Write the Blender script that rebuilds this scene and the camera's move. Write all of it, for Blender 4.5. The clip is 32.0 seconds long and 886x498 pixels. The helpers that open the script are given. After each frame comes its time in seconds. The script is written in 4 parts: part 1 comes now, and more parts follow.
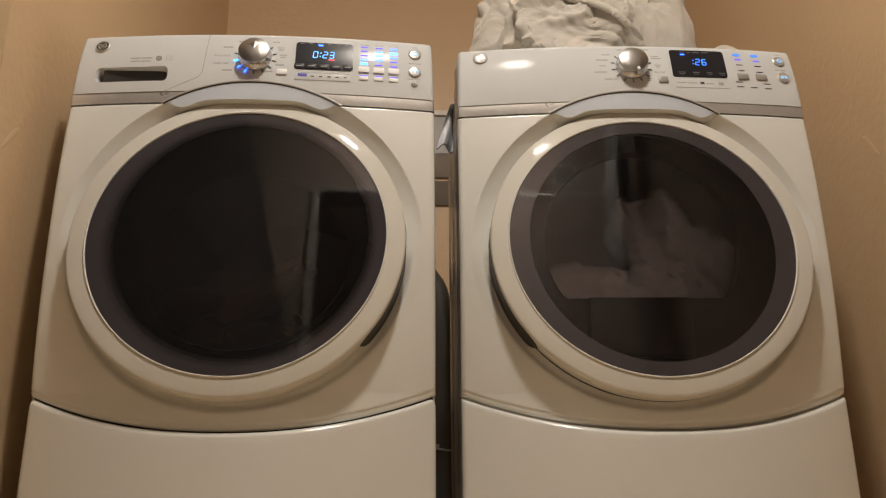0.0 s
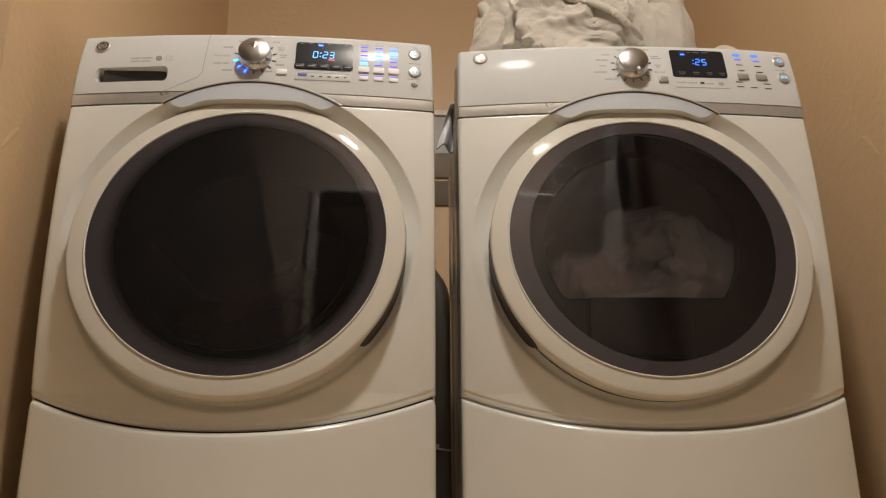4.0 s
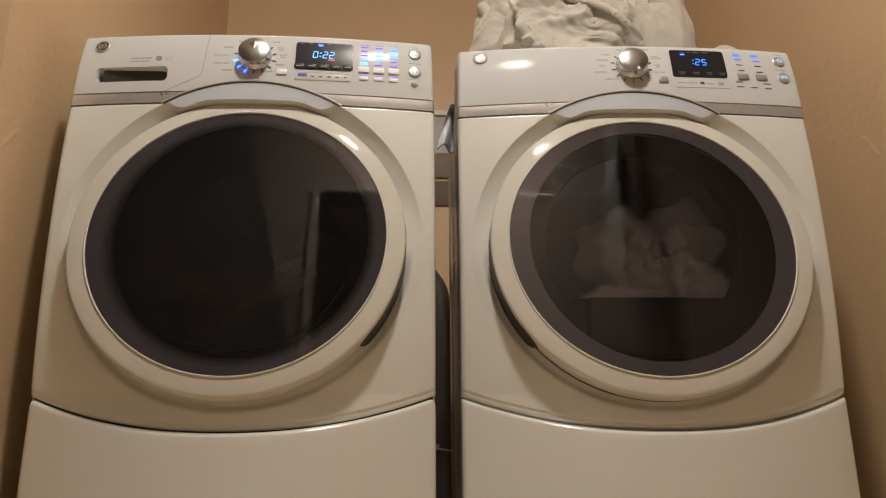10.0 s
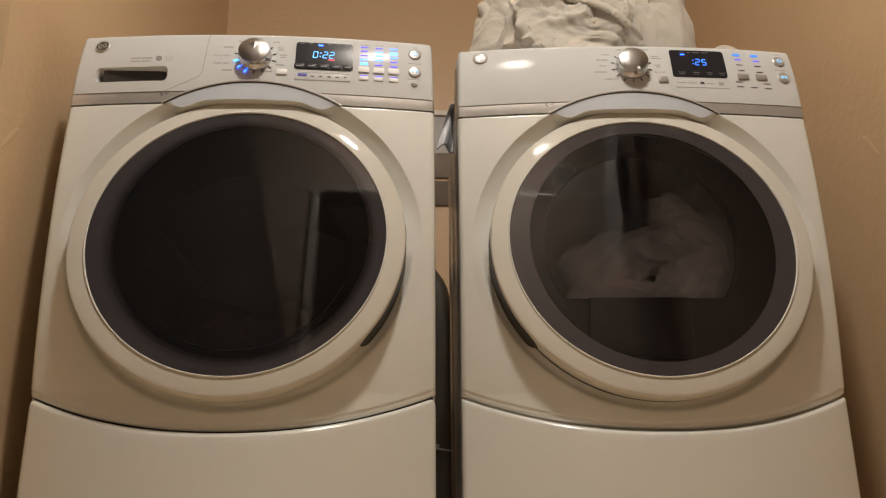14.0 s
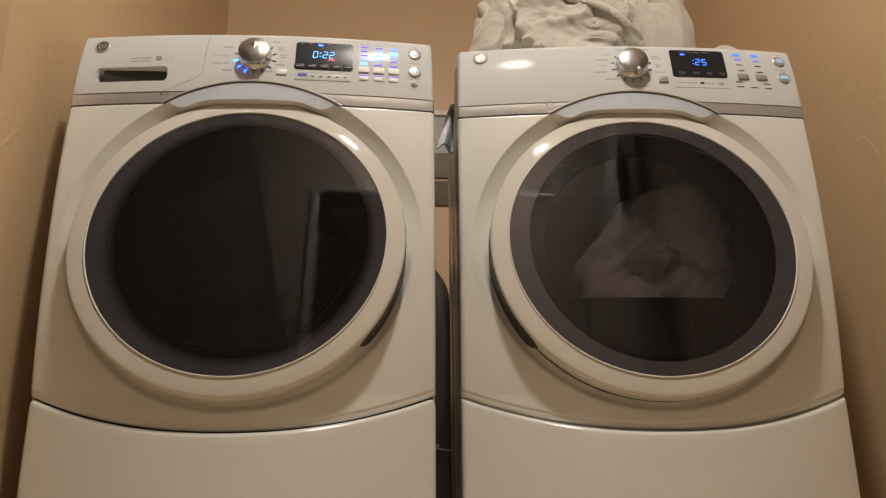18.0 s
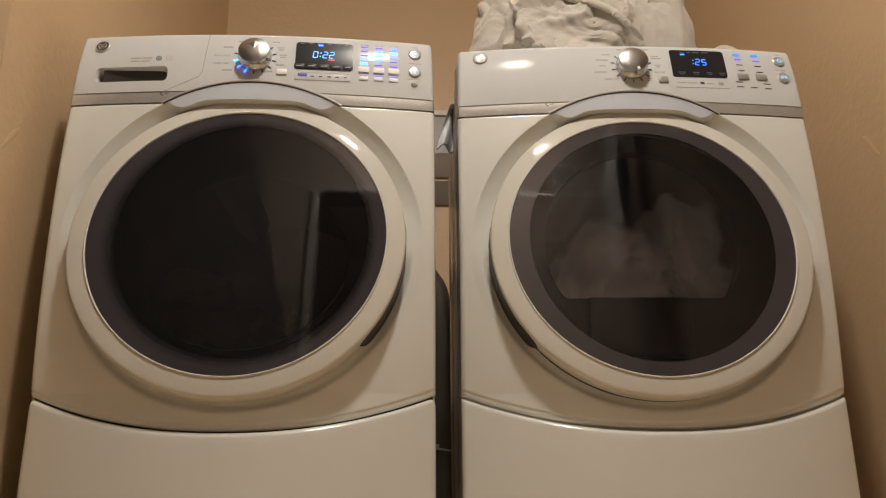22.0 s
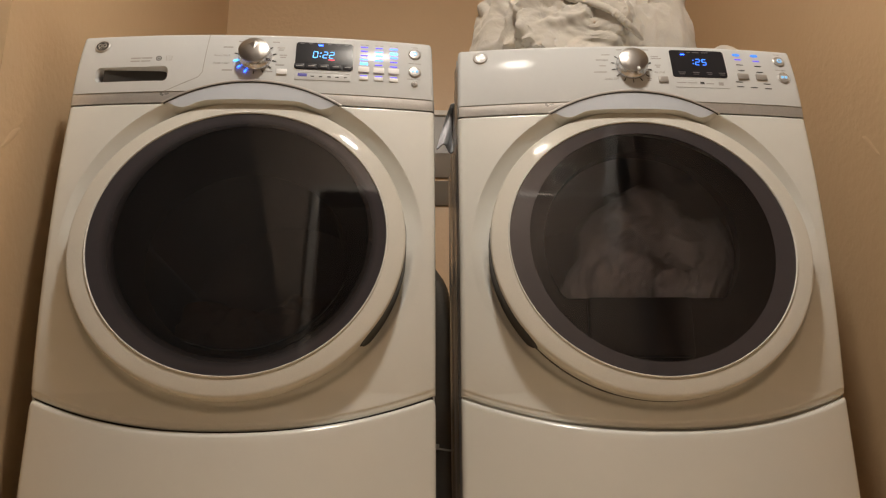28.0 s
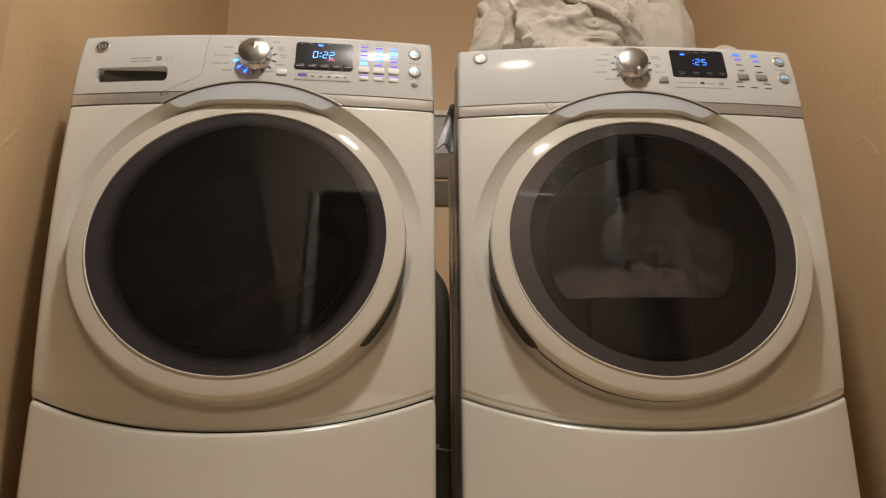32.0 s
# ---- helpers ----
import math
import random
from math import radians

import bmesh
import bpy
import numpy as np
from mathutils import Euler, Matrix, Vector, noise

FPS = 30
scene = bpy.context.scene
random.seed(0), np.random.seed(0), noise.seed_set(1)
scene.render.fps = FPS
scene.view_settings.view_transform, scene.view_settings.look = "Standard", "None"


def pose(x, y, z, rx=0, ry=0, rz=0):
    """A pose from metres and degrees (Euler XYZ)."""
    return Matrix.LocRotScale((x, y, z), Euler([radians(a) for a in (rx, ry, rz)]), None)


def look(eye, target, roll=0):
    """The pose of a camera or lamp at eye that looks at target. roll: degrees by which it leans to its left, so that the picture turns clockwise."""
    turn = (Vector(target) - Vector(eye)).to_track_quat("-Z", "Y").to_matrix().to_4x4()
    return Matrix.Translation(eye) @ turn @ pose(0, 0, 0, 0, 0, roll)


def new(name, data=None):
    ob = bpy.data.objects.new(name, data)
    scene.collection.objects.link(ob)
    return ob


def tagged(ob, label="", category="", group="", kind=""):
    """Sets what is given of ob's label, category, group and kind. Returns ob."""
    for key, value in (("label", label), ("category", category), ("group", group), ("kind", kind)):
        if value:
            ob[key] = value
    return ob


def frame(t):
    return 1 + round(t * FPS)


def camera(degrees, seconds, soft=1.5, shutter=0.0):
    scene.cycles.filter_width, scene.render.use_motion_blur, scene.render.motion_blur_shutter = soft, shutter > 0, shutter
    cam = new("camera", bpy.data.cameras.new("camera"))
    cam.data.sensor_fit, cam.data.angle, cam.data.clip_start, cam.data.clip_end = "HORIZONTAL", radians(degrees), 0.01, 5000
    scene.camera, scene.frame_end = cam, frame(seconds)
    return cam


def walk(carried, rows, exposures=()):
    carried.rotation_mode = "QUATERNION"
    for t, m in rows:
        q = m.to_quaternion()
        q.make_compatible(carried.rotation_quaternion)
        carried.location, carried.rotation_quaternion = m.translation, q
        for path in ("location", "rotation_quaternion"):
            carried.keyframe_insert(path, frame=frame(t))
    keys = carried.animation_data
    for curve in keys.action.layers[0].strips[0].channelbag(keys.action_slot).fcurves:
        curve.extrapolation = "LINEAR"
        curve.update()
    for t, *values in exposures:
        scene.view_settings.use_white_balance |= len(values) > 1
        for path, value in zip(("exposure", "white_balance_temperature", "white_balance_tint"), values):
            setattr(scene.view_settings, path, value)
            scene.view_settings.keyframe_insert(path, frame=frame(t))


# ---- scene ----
# The camera stands still on the floor in front of the two machines, leaning back.
EYE = (0.2860, -1.4763, 0.1124)
LENS = 56.0


def eye_pose():
    pitch, yaw, roll = 0.3005, 0.0532, -0.0084
    ahead = Vector((math.sin(yaw) * math.cos(pitch), math.cos(yaw) * math.cos(pitch), math.sin(pitch)))
    return look(EYE, Vector(EYE) + ahead, math.degrees(roll))


cam = camera(LENS, 32.0, soft=1.2, shutter=1.0)
walk(cam, [(0.0, eye_pose()), (32.0, eye_pose())], exposures=[(0.0, 0.0), (32.0, 0.0)])

# ---- light ----
world = bpy.data.worlds.new("world")
scene.world = world
world.use_nodes = True
world.node_tree.nodes["Background"].inputs[0].default_value = (0.9, 0.8, 0.65, 1)
world.node_tree.nodes["Background"].inputs[1].default_value = 0.02
LAMP_AT = (0.424, -1.006)
LAMP_GLOW = 418.0
LAMP_TINT = (1.0, 0.91, 0.80)


# ---- materials ----
def material(name, base=(0.8, 0.8, 0.8), rough=0.5, metal=0.0, grain=0.0, size=60.0, bump=0.0, bump_size=200.0,
             stain=0.0, stain_size=3.0, coat=0.0, sheen=0.0, gloss=0.5):
    """A principled material with colour variation at two scales, and fine relief."""
    m = bpy.data.materials.new(name)
    m.use_nodes = True
    nt = m.node_tree
    b = nt.nodes["Principled BSDF"]
    b.inputs["Base Color"].default_value = (*base, 1)
    b.inputs["Roughness"].default_value = rough
    b.inputs["Metallic"].default_value = metal
    b.inputs["Coat Weight"].default_value = coat
    b.inputs["Specular IOR Level"].default_value = gloss
    b.inputs["Sheen Weight"].default_value = sheen
    co = nt.nodes.new("ShaderNodeTexCoord")
    if grain or stain:
        fine = nt.nodes.new("ShaderNodeTexNoise")
        fine.inputs["Scale"].default_value, fine.inputs["Detail"].default_value = size, 4
        wide = nt.nodes.new("ShaderNodeTexNoise")
        wide.inputs["Scale"].default_value, wide.inputs["Detail"].default_value = stain_size, 3
        nt.links.new(co.outputs["Object"], fine.inputs["Vector"])
        nt.links.new(co.outputs["Object"], wide.inputs["Vector"])
        val = nt.nodes.new("ShaderNodeMath")
        val.operation = "MULTIPLY_ADD"
        nt.links.new(fine.outputs["Fac"], val.inputs[0])
        val.inputs[1].default_value, val.inputs[2].default_value = 2 * grain, 1 - grain - stain
        val2 = nt.nodes.new("ShaderNodeMath")
        val2.operation = "MULTIPLY_ADD"
        nt.links.new(wide.outputs["Fac"], val2.inputs[0])
        val2.inputs[1].default_value = 2 * stain
        nt.links.new(val.outputs[0], val2.inputs[2])
        hsv = nt.nodes.new("ShaderNodeHueSaturation")
        hsv.inputs["Color"].default_value = (*base, 1)
        nt.links.new(val2.outputs[0], hsv.inputs["Value"])
        nt.links.new(hsv.outputs["Color"], b.inputs["Base Color"])
        rr = nt.nodes.new("ShaderNodeMath")
        rr.operation = "MULTIPLY_ADD"
        nt.links.new(wide.outputs["Fac"], rr.inputs[0])
        rr.inputs[1].default_value, rr.inputs[2].default_value = rough * 0.5, rough * 0.75
        nt.links.new(rr.outputs[0], b.inputs["Roughness"])
    if bump:
        tex = nt.nodes.new("ShaderNodeTexNoise")
        tex.inputs["Scale"].default_value, tex.inputs["Detail"].default_value = bump_size, 5
        nt.links.new(co.outputs["Object"], tex.inputs["Vector"])
        bp = nt.nodes.new("ShaderNodeBump")
        bp.inputs["Strength"].default_value, bp.inputs["Distance"].default_value = bump, 0.004
        nt.links.new(tex.outputs["Fac"], bp.inputs["Height"])
        nt.links.new(bp.outputs["Normal"], b.inputs["Normal"])
    return m


def glowing(name, colour, strength):
    m = bpy.data.materials.new(name)
    m.use_nodes = True
    b = m.node_tree.nodes["Principled BSDF"]
    b.inputs["Base Color"].default_value = (*[0.3 * c for c in colour], 1)
    b.inputs["Emission Color"].default_value = (*colour, 1)
    b.inputs["Emission Strength"].default_value = strength
    return m


def tinted_glass(name, tint, rough=0.035, ior=1.70, haze=0.0):
    """A thin dark pane: what passes through is tinted, what is mirrored follows Fresnel, and a painted pale haze lifts
    the blacks.
    """
    m = bpy.data.materials.new(name)
    m.use_nodes = True
    nt = m.node_tree
    nt.nodes.remove(nt.nodes["Principled BSDF"])
    out = nt.nodes["Material Output"]
    clear = nt.nodes.new("ShaderNodeBsdfTransparent")
    clear.inputs["Color"].default_value = (*tint, 1)
    gloss = nt.nodes.new("ShaderNodeBsdfGlossy")
    gloss.inputs["Roughness"].default_value = rough
    fres = nt.nodes.new("ShaderNodeFresnel")
    fres.inputs["IOR"].default_value = ior
    mix = nt.nodes.new("ShaderNodeMixShader")
    nt.links.new(fres.outputs[0], mix.inputs[0])
    nt.links.new(clear.outputs[0], mix.inputs[1])
    nt.links.new(gloss.outputs[0], mix.inputs[2])
    # painted haze: a trace of pale diffuse colour brightens the dark glass
    veil = nt.nodes.new("ShaderNodeBsdfDiffuse")
    veil.inputs["Color"].default_value = (0.62, 0.66, 0.72, 1)
    patchy = nt.nodes.new("ShaderNodeTexNoise")
    patchy.inputs["Scale"].default_value, patchy.inputs["Detail"].default_value = 7.0, 4
    amount = nt.nodes.new("ShaderNodeMapRange")
    amount.inputs["To Min"].default_value, amount.inputs["To Max"].default_value = 0.4 * haze, 1.6 * haze
    nt.links.new(patchy.outputs["Fac"], amount.inputs["Value"])
    veiled = nt.nodes.new("ShaderNodeMixShader")
    nt.links.new(amount.outputs[0], veiled.inputs[0])
    nt.links.new(mix.outputs[0], veiled.inputs[1])
    nt.links.new(veil.outputs[0], veiled.inputs[2])
    nt.links.new(veiled.outputs[0], out.inputs["Surface"])
    return m


def fabric(name, base, rough=0.9, crease=0.0, soft=0.0):
    """Cotton: weave and stains, and on the sheets small sharp creases."""
    m = material(name, base, rough, grain=0.05, size=300, bump=0.2, bump_size=45, stain=0.04, stain_size=9, sheen=0.15)
    if crease:
        nt = m.node_tree
        b = nt.nodes["Principled BSDF"]
        co = nt.nodes.new("ShaderNodeTexCoord")
        last = b.inputs["Normal"].links[0].from_socket
        for scale, depth in ((9.0, 0.016), (24.0, 0.007)):
            tex = nt.nodes.new("ShaderNodeTexNoise")
            tex.inputs["Scale"].default_value, tex.inputs["Detail"].default_value = scale, 2
            tex.inputs["Distortion"].default_value = 1.6
            nt.links.new(co.outputs["Object"], tex.inputs["Vector"])
            mid = nt.nodes.new("ShaderNodeMath")
            mid.operation = "SUBTRACT"
            mid.inputs[1].default_value = 0.5
            nt.links.new(tex.outputs["Fac"], mid.inputs[0])
            fold = nt.nodes.new("ShaderNodeMath")
            fold.operation = "ABSOLUTE"
            nt.links.new(mid.outputs[0], fold.inputs[0])
            root = nt.nodes.new("ShaderNodeMath")
            root.operation = "POWER"
            root.inputs[1].default_value = 0.6
            nt.links.new(fold.outputs[0], root.inputs[0])
            bp = nt.nodes.new("ShaderNodeBump")
            bp.invert = True
            bp.inputs["Strength"].default_value, bp.inputs["Distance"].default_value = crease, depth
            nt.links.new(root.outputs[0], bp.inputs["Height"])
            nt.links.new(last, bp.inputs["Normal"])
            last = bp.outputs["Normal"]
        nt.links.new(last, b.inputs["Normal"])
        b.inputs["Subsurface Weight"].default_value = soft
        b.inputs["Subsurface Radius"].default_value = (0.02, 0.017, 0.012)
    return m


M_ENAMEL = material("white_enamel", (0.715, 0.722, 0.685), 0.16, grain=0.012, size=40, stain=0.02, stain_size=4, bump=0.015, bump_size=90, coat=0.3)
M_PANEL = material("white_panel_plastic", (0.615, 0.630, 0.630), 0.11, grain=0.012, size=60, stain=0.015, stain_size=5, bump=0.02, bump_size=160, gloss=0.024)
M_RING = material("pearl_door_ring", (0.615, 0.595, 0.535), 0.48, metal=0.0, grain=0.06, size=420, stain=0.02, stain_size=6, coat=0.16, gloss=0.06)
M_CHROME = material("brushed_chrome", (0.62, 0.605, 0.58), 0.30, metal=0.55, grain=0.10, size=230, stain=0.10, stain_size=22, bump=0.06, bump_size=330)
M_BRIGHT = material("polished_chrome", (0.80, 0.78, 0.75), 0.10, metal=1.0, grain=0.02, size=90, stain=0.03, stain_size=12)
M_VISOR = material("silver_visor", (0.55, 0.59, 0.65), 0.09, metal=0.0, grain=0.02, size=90, stain=0.03, stain_size=9)
M_SKIRT = material("clear_grey_skirt", (0.62, 0.63, 0.65), 0.1, metal=0.8, grain=0.05, size=120, stain=0.08, stain_size=40)
M_SOFTKEY = material("dark_soft_key", (0.040, 0.040, 0.045), 0.35, grain=0.05, size=90, stain=0.05, gloss=0.12)
M_CAP = material("brushed_steel_cap", (0.42, 0.405, 0.385), 0.30, metal=1.0, grain=0.05, size=120, stain=0.06, stain_size=30)
M_DARK = material("dark_rubber", (0.018, 0.017, 0.016), 0.45, grain=0.1, size=90, stain=0.1, bump=0.05)
M_GREY = material("grey_plastic", (0.30, 0.29, 0.27), 0.38, grain=0.05, size=90, stain=0.05)
M_HOLLOW = material("dark_grip_plastic", (0.045, 0.043, 0.040), 0.4, grain=0.05, size=90, stain=0.05)
M_SIDE = material("grey_side_steel", (0.48, 0.50, 0.51), 0.25, grain=0.03, size=60, stain=0.05, stain_size=3, coat=0.3)
M_DISPLAY = material("black_display_glass", (0.022, 0.022, 0.026), 0.20, grain=0.05, size=40, stain=0.05, gloss=0.2)
M_PRINT = material("grey_print", (0.38, 0.365, 0.35), 0.6, grain=0.05, size=400, stain=0.05)
M_BLACKPRINT = material("black_print", (0.05, 0.05, 0.05), 0.5, grain=0.05, size=400, stain=0.05)
M_DIMPRINT = material("dim_print", (0.12, 0.12, 0.13), 0.5, grain=0.05, size=400, stain=0.05)
M_KEY = material("white_key", (0.86, 0.86, 0.85), 0.5, grain=0.02, size=90, stain=0.02)
M_GREYKEY = material("silver_grey_key", (0.42, 0.40, 0.37), 0.35, metal=0.4, grain=0.05, size=90, stain=0.05)
M_BORDER = material("printed_glass_border", (0.047, 0.043, 0.048), 0.05, grain=0.06, size=60, stain=0.06, stain_size=5, gloss=0.88)
M_FADE = [material("thinning_border_print", (0.047 * k, 0.043 * k, 0.048 * k), 0.05, grain=0.06, size=60, stain=0.06, stain_size=5, gloss=0.88) for k in (0.88, 0.74, 0.60, 0.46, 0.32, 0.16)]
M_GLASS = tinted_glass("smoked_glass", (0.93, 0.90, 0.92), haze=0.004)
M_GLASS_DARK = tinted_glass("dark_smoked_glass", (0.55, 0.51, 0.50), haze=0.0055)
M_DRUM = material("drum_steel", (0.34, 0.29, 0.27), 0.45, metal=0.6, grain=0.1, size=60, stain=0.1)
M_BULKHEAD = material("dark_bulkhead", (0.015, 0.013, 0.013), 0.6, grain=0.1, size=60, stain=0.1)
M_COLLAR = material("dark_collar_plastic", (0.050, 0.044, 0.042), 0.6, grain=0.1, size=60, stain=0.1)
M_BOWL = tinted_glass("bowl_glass", (0.86, 0.84, 0.83), 0.03, 1.35)
M_WALL = material("tan_wall_paint", (0.64, 0.465, 0.285), 0.45, grain=0.012, size=40, stain=0.02, stain_size=3, bump=0.35, bump_size=55)
M_REAR = material("taupe_wall_paint", (0.235, 0.187, 0.155), 0.8, grain=0.01, size=20, stain=0.03, stain_size=2)
M_CEIL = material("ceiling_paint", (0.82, 0.78, 0.72), 0.9, grain=0.01, size=20, stain=0.03, stain_size=2)
M_FLOOR = material("floor_tile", (0.62, 0.47, 0.31), 0.35, grain=0.06, size=30, stain=0.12, stain_size=4, bump=0.06, bump_size=60)
M_CASING = material("beige_trim_paint", (0.32, 0.30, 0.28), 0.4, grain=0.02, size=90, stain=0.03)
M_FLANGE = material("beige_box_plastic", (0.20, 0.175, 0.145), 0.6, grain=0.03, size=90, stain=0.05)
M_BRACKET = material("brown_bracket_plastic", (0.14, 0.115, 0.085), 0.6, grain=0.03, size=90, stain=0.05)
M_GAP_SHADE = material("gap_shade_grey", (0.085, 0.078, 0.068), 0.5, grain=0.06, size=90, stain=0.08)
M_TIE = material("pale_tie_plastic", (0.55, 0.53, 0.50), 0.4, grain=0.03, size=90, stain=0.05)
M_SHELF = material("grey_shelf_paint", (0.72, 0.69, 0.65), 0.5, grain=0.03, size=60, stain=0.05)
M_BOX = material("white_box_plastic", (0.70, 0.68, 0.63), 0.4, grain=0.02, size=90, stain=0.04)
M_PICTURE = material("grey_picture_print", (0.13, 0.12, 0.115), 0.6, grain=0.05, size=40, stain=0.1)
M_LIGHT_STREAK = material("light_streak_paint", (0.672, 0.492, 0.306), 0.4, grain=0.05, size=60, stain=0.05)
M_HALL = material("dark_hall_paint", (0.76, 0.70, 0.64), 0.8, grain=0.05, size=30, stain=0.1)
M_SHEET = fabric("white_cotton", (0.51, 0.475, 0.42), crease=0.16, soft=0.35)
M_TUMBLE = fabric("pale_cotton", (0.76, 0.76, 0.79), crease=0.6)
M_LACE = fabric("grey_lace_cotton", (0.43, 0.42, 0.42), crease=0.6)
M_MIRRORED_DARK = fabric("mirrored_dark_cloth", (0.085, 0.073, 0.068))
M_WASHLOAD = material("brown_wet_cotton", (0.22, 0.145, 0.11), 0.95, grain=0.1, size=90, stain=0.1, stain_size=9)
M_SLEEVE = material("tan_wet_cotton", (0.34, 0.25, 0.20), 0.9, grain=0.1, size=90, stain=0.1, stain_size=9, bump=0.3, bump_size=60)
M_DOME = glowing("lamp_dome_glow", LAMP_TINT, LAMP_GLOW)
M_BLUE = glowing("blue_led", (0.02, 0.10, 1.0), 8.0)
M_CYAN = glowing("cyan_led", (0.03, 0.36, 1.0), 9.0)
M_LENS = glowing("blue_lens", (0.05, 0.26, 0.95), 1.1)
M_VIOLET = glowing("violet_led", (0.08, 0.06, 0.85), 1.6)
M_DIGIT = glowing("blue_digit", (0.10, 0.42, 1.0), 2.4)
M_DIGIT_DEEP = glowing("deep_blue_digit", (0.05, 0.22, 1.0), 2.4)
M_RED = glowing("red_led", (1.0, 0.04, 0.10), 0.7)
M_GLOW_KEY = glowing("lit_key_symbol", (0.25, 0.62, 1.0), 0.9)
M_PURPLEKEY = glowing("purple_key", (0.16, 0.14, 0.55), 0.35)


# ---- mesh helpers ----
def part(name, bm, mat, parent=None, label="", smooth=True, recalc=True):
    """One mesh object, from a bmesh, under a thing or a part."""
    if recalc:
        bmesh.ops.recalc_face_normals(bm, faces=bm.faces)
    for f in bm.faces:
        f.smooth = smooth
    me = bpy.data.meshes.new(name)
    bm.to_mesh(me)
    bm.free()
    me.materials.append(mat)
    if smooth:
        me.set_sharp_from_angle(angle=radians(38))
    ob = new(name, me)
    if parent:
        ob.parent = parent
    if label:
        ob["label"] = label
    return ob


def empty(name, m):
    ob = new(name)
    ob.matrix_basis = m
    ob.empty_display_size = 0.1
    return ob


def box(bm, lo, hi, bevel=0.0, segments=2, m=None):
    r = bmesh.ops.create_cube(bm, size=1.0)
    vs = r["verts"]
    for v in vs:
        v.co = Vector([lo[i] + (v.co[i] + 0.5) * (hi[i] - lo[i]) for i in range(3)])
    if bevel:
        es = list({e for v in vs for e in v.link_edges})
        r = bmesh.ops.bevel(bm, geom=es, offset=bevel, segments=segments, affect="EDGES", profile=0.5)
        vs = list({v for f in r["faces"] for v in f.verts} | {v for v in vs if v.is_valid})
    if m is not None:
        bmesh.ops.transform(bm, matrix=m, verts=vs)
    return vs


def boxed(lo, hi, bevel=0.0, segments=2, m=None):
    bm = bmesh.new()
    box(bm, lo, hi, bevel, segments, m)
    return bm


def lathe(profile, n=64, m=None, a0=0.0, a1=2 * math.pi, bm=None, closed=False):
    """Turn a profile of (radius, height) round the local z axis."""
    bm = bm or bmesh.new()
    full = abs(a1 - a0 - 2 * math.pi) < 1e-6
    rows = []
    for i in range(n if full else n + 1):
        a = a0 + (a1 - a0) * i / n
        rows.append([bm.verts.new((r * math.cos(a), r * math.sin(a), z)) for r, z in profile])
    for i in range(n):
        p, q = rows[i], rows[(i + 1) % len(rows)]
        k = len(profile)
        for j in range(k if closed else k - 1):
            bm.faces.new((p[j], p[(j + 1) % k], q[(j + 1) % k], q[j]))
    if closed and not full:
        bm.faces.new(rows[0])
        bm.faces.new(rows[-1][::-1])
    bmesh.ops.remove_doubles(bm, verts=[v for row in rows for v in row], dist=1e-6)
    if m is not None:
        bmesh.ops.transform(bm, matrix=m, verts=bm.verts)
    return bm


def sheet(us, vs, f, bm=None, keep=None):
    """A grid of quads over us x vs through f(u, v)."""
    bm = bm or bmesh.new()
    g = [[bm.verts.new(f(u, v)) for v in vs] for u in us]
    for i in range(len(us) - 1):
        for j in range(len(vs) - 1):
            if keep is None or keep(us[i], us[i + 1], vs[j], vs[j + 1], (g[i][j].co + g[i + 1][j + 1].co) / 2):
                bm.faces.new((g[i][j], g[i + 1][j], g[i + 1][j + 1], g[i][j + 1]))
    loose = [v for v in bm.verts if not v.link_faces]
    bmesh.ops.delete(bm, geom=loose, context="VERTS")
    return bm


def thicken(bm, d):
    """Give an open sheet a thickness d, backwards along y."""
    r = bmesh.ops.extrude_face_region(bm, geom=list(bm.faces))
    for v in [g for g in r["geom"] if isinstance(g, bmesh.types.BMVert)]:
        v.co.y += d
    return bm


def letters(text, size, m, mat, parent, name="lettering", label=""):
    """Words in the built-in font as a thin mesh; local x to the right, y up, at the pose m."""
    cu = bpy.data.curves.new("words", "FONT")
    cu.body, cu.size, cu.extrude = text, size, 0.0002
    cu.align_x, cu.align_y, cu.resolution_u = "CENTER", "CENTER", 2
    ob = bpy.data.objects.new("words", cu)
    me = bpy.data.meshes.new_from_object(ob)
    bpy.data.objects.remove(ob)
    bpy.data.curves.remove(cu)
    me.transform(m)
    me.materials.clear()
    me.materials.append(mat)
    out = new(name, me)
    out.parent = parent
    if label:
        out["label"] = label
    return out


def linspace(a, b, n):
    return [a + (b - a) * i / (n - 1) for i in range(n)]


def smooth01(t):
    t = min(1.0, max(0.0, t))
    return t * t * (3 - 2 * t)


# ---- the machines' shared shape: x across, y back from the front edge, z up from the floor ----
HALF = 0.35
BOW = 0.0254
Z_SEAM, SAG = 0.300, 0.0684
Z_BODY, Z_TRIM, Z_TOP = 0.8519, 0.8755, 1.0170
DOOR_Z, DOOR_OUT, LEAN = 0.574, 0.0673, 0.172
GLASS_R = 0.2618
SCOOP_Z, SCOOP_R = 0.5674, 0.3276
ARCH_X = 0.166
BULGE = 0.019
DEPTH = 0.79


def bow(x):
    return -BOW * (1 - (x / HALF) ** 2)


def belly(x, z):
    """The front's y below the control panel: it bulges at mid height, and more in the middle towards the bottom."""
    t = (z - Z_SEAM) / (Z_BODY - Z_SEAM)
    return bow(x) * (1 + 2.1 * smooth01((0.64 - z) / 0.34)) - BULGE * 4 * max(0.0, t * (1 - t))


def corner(x, r=0.010):
    """The rounding of the front's two upright edges."""
    d = HALF - abs(x)
    return r - math.sqrt(max(0.0, r * r - (r - d) ** 2)) if d < r else 0.0


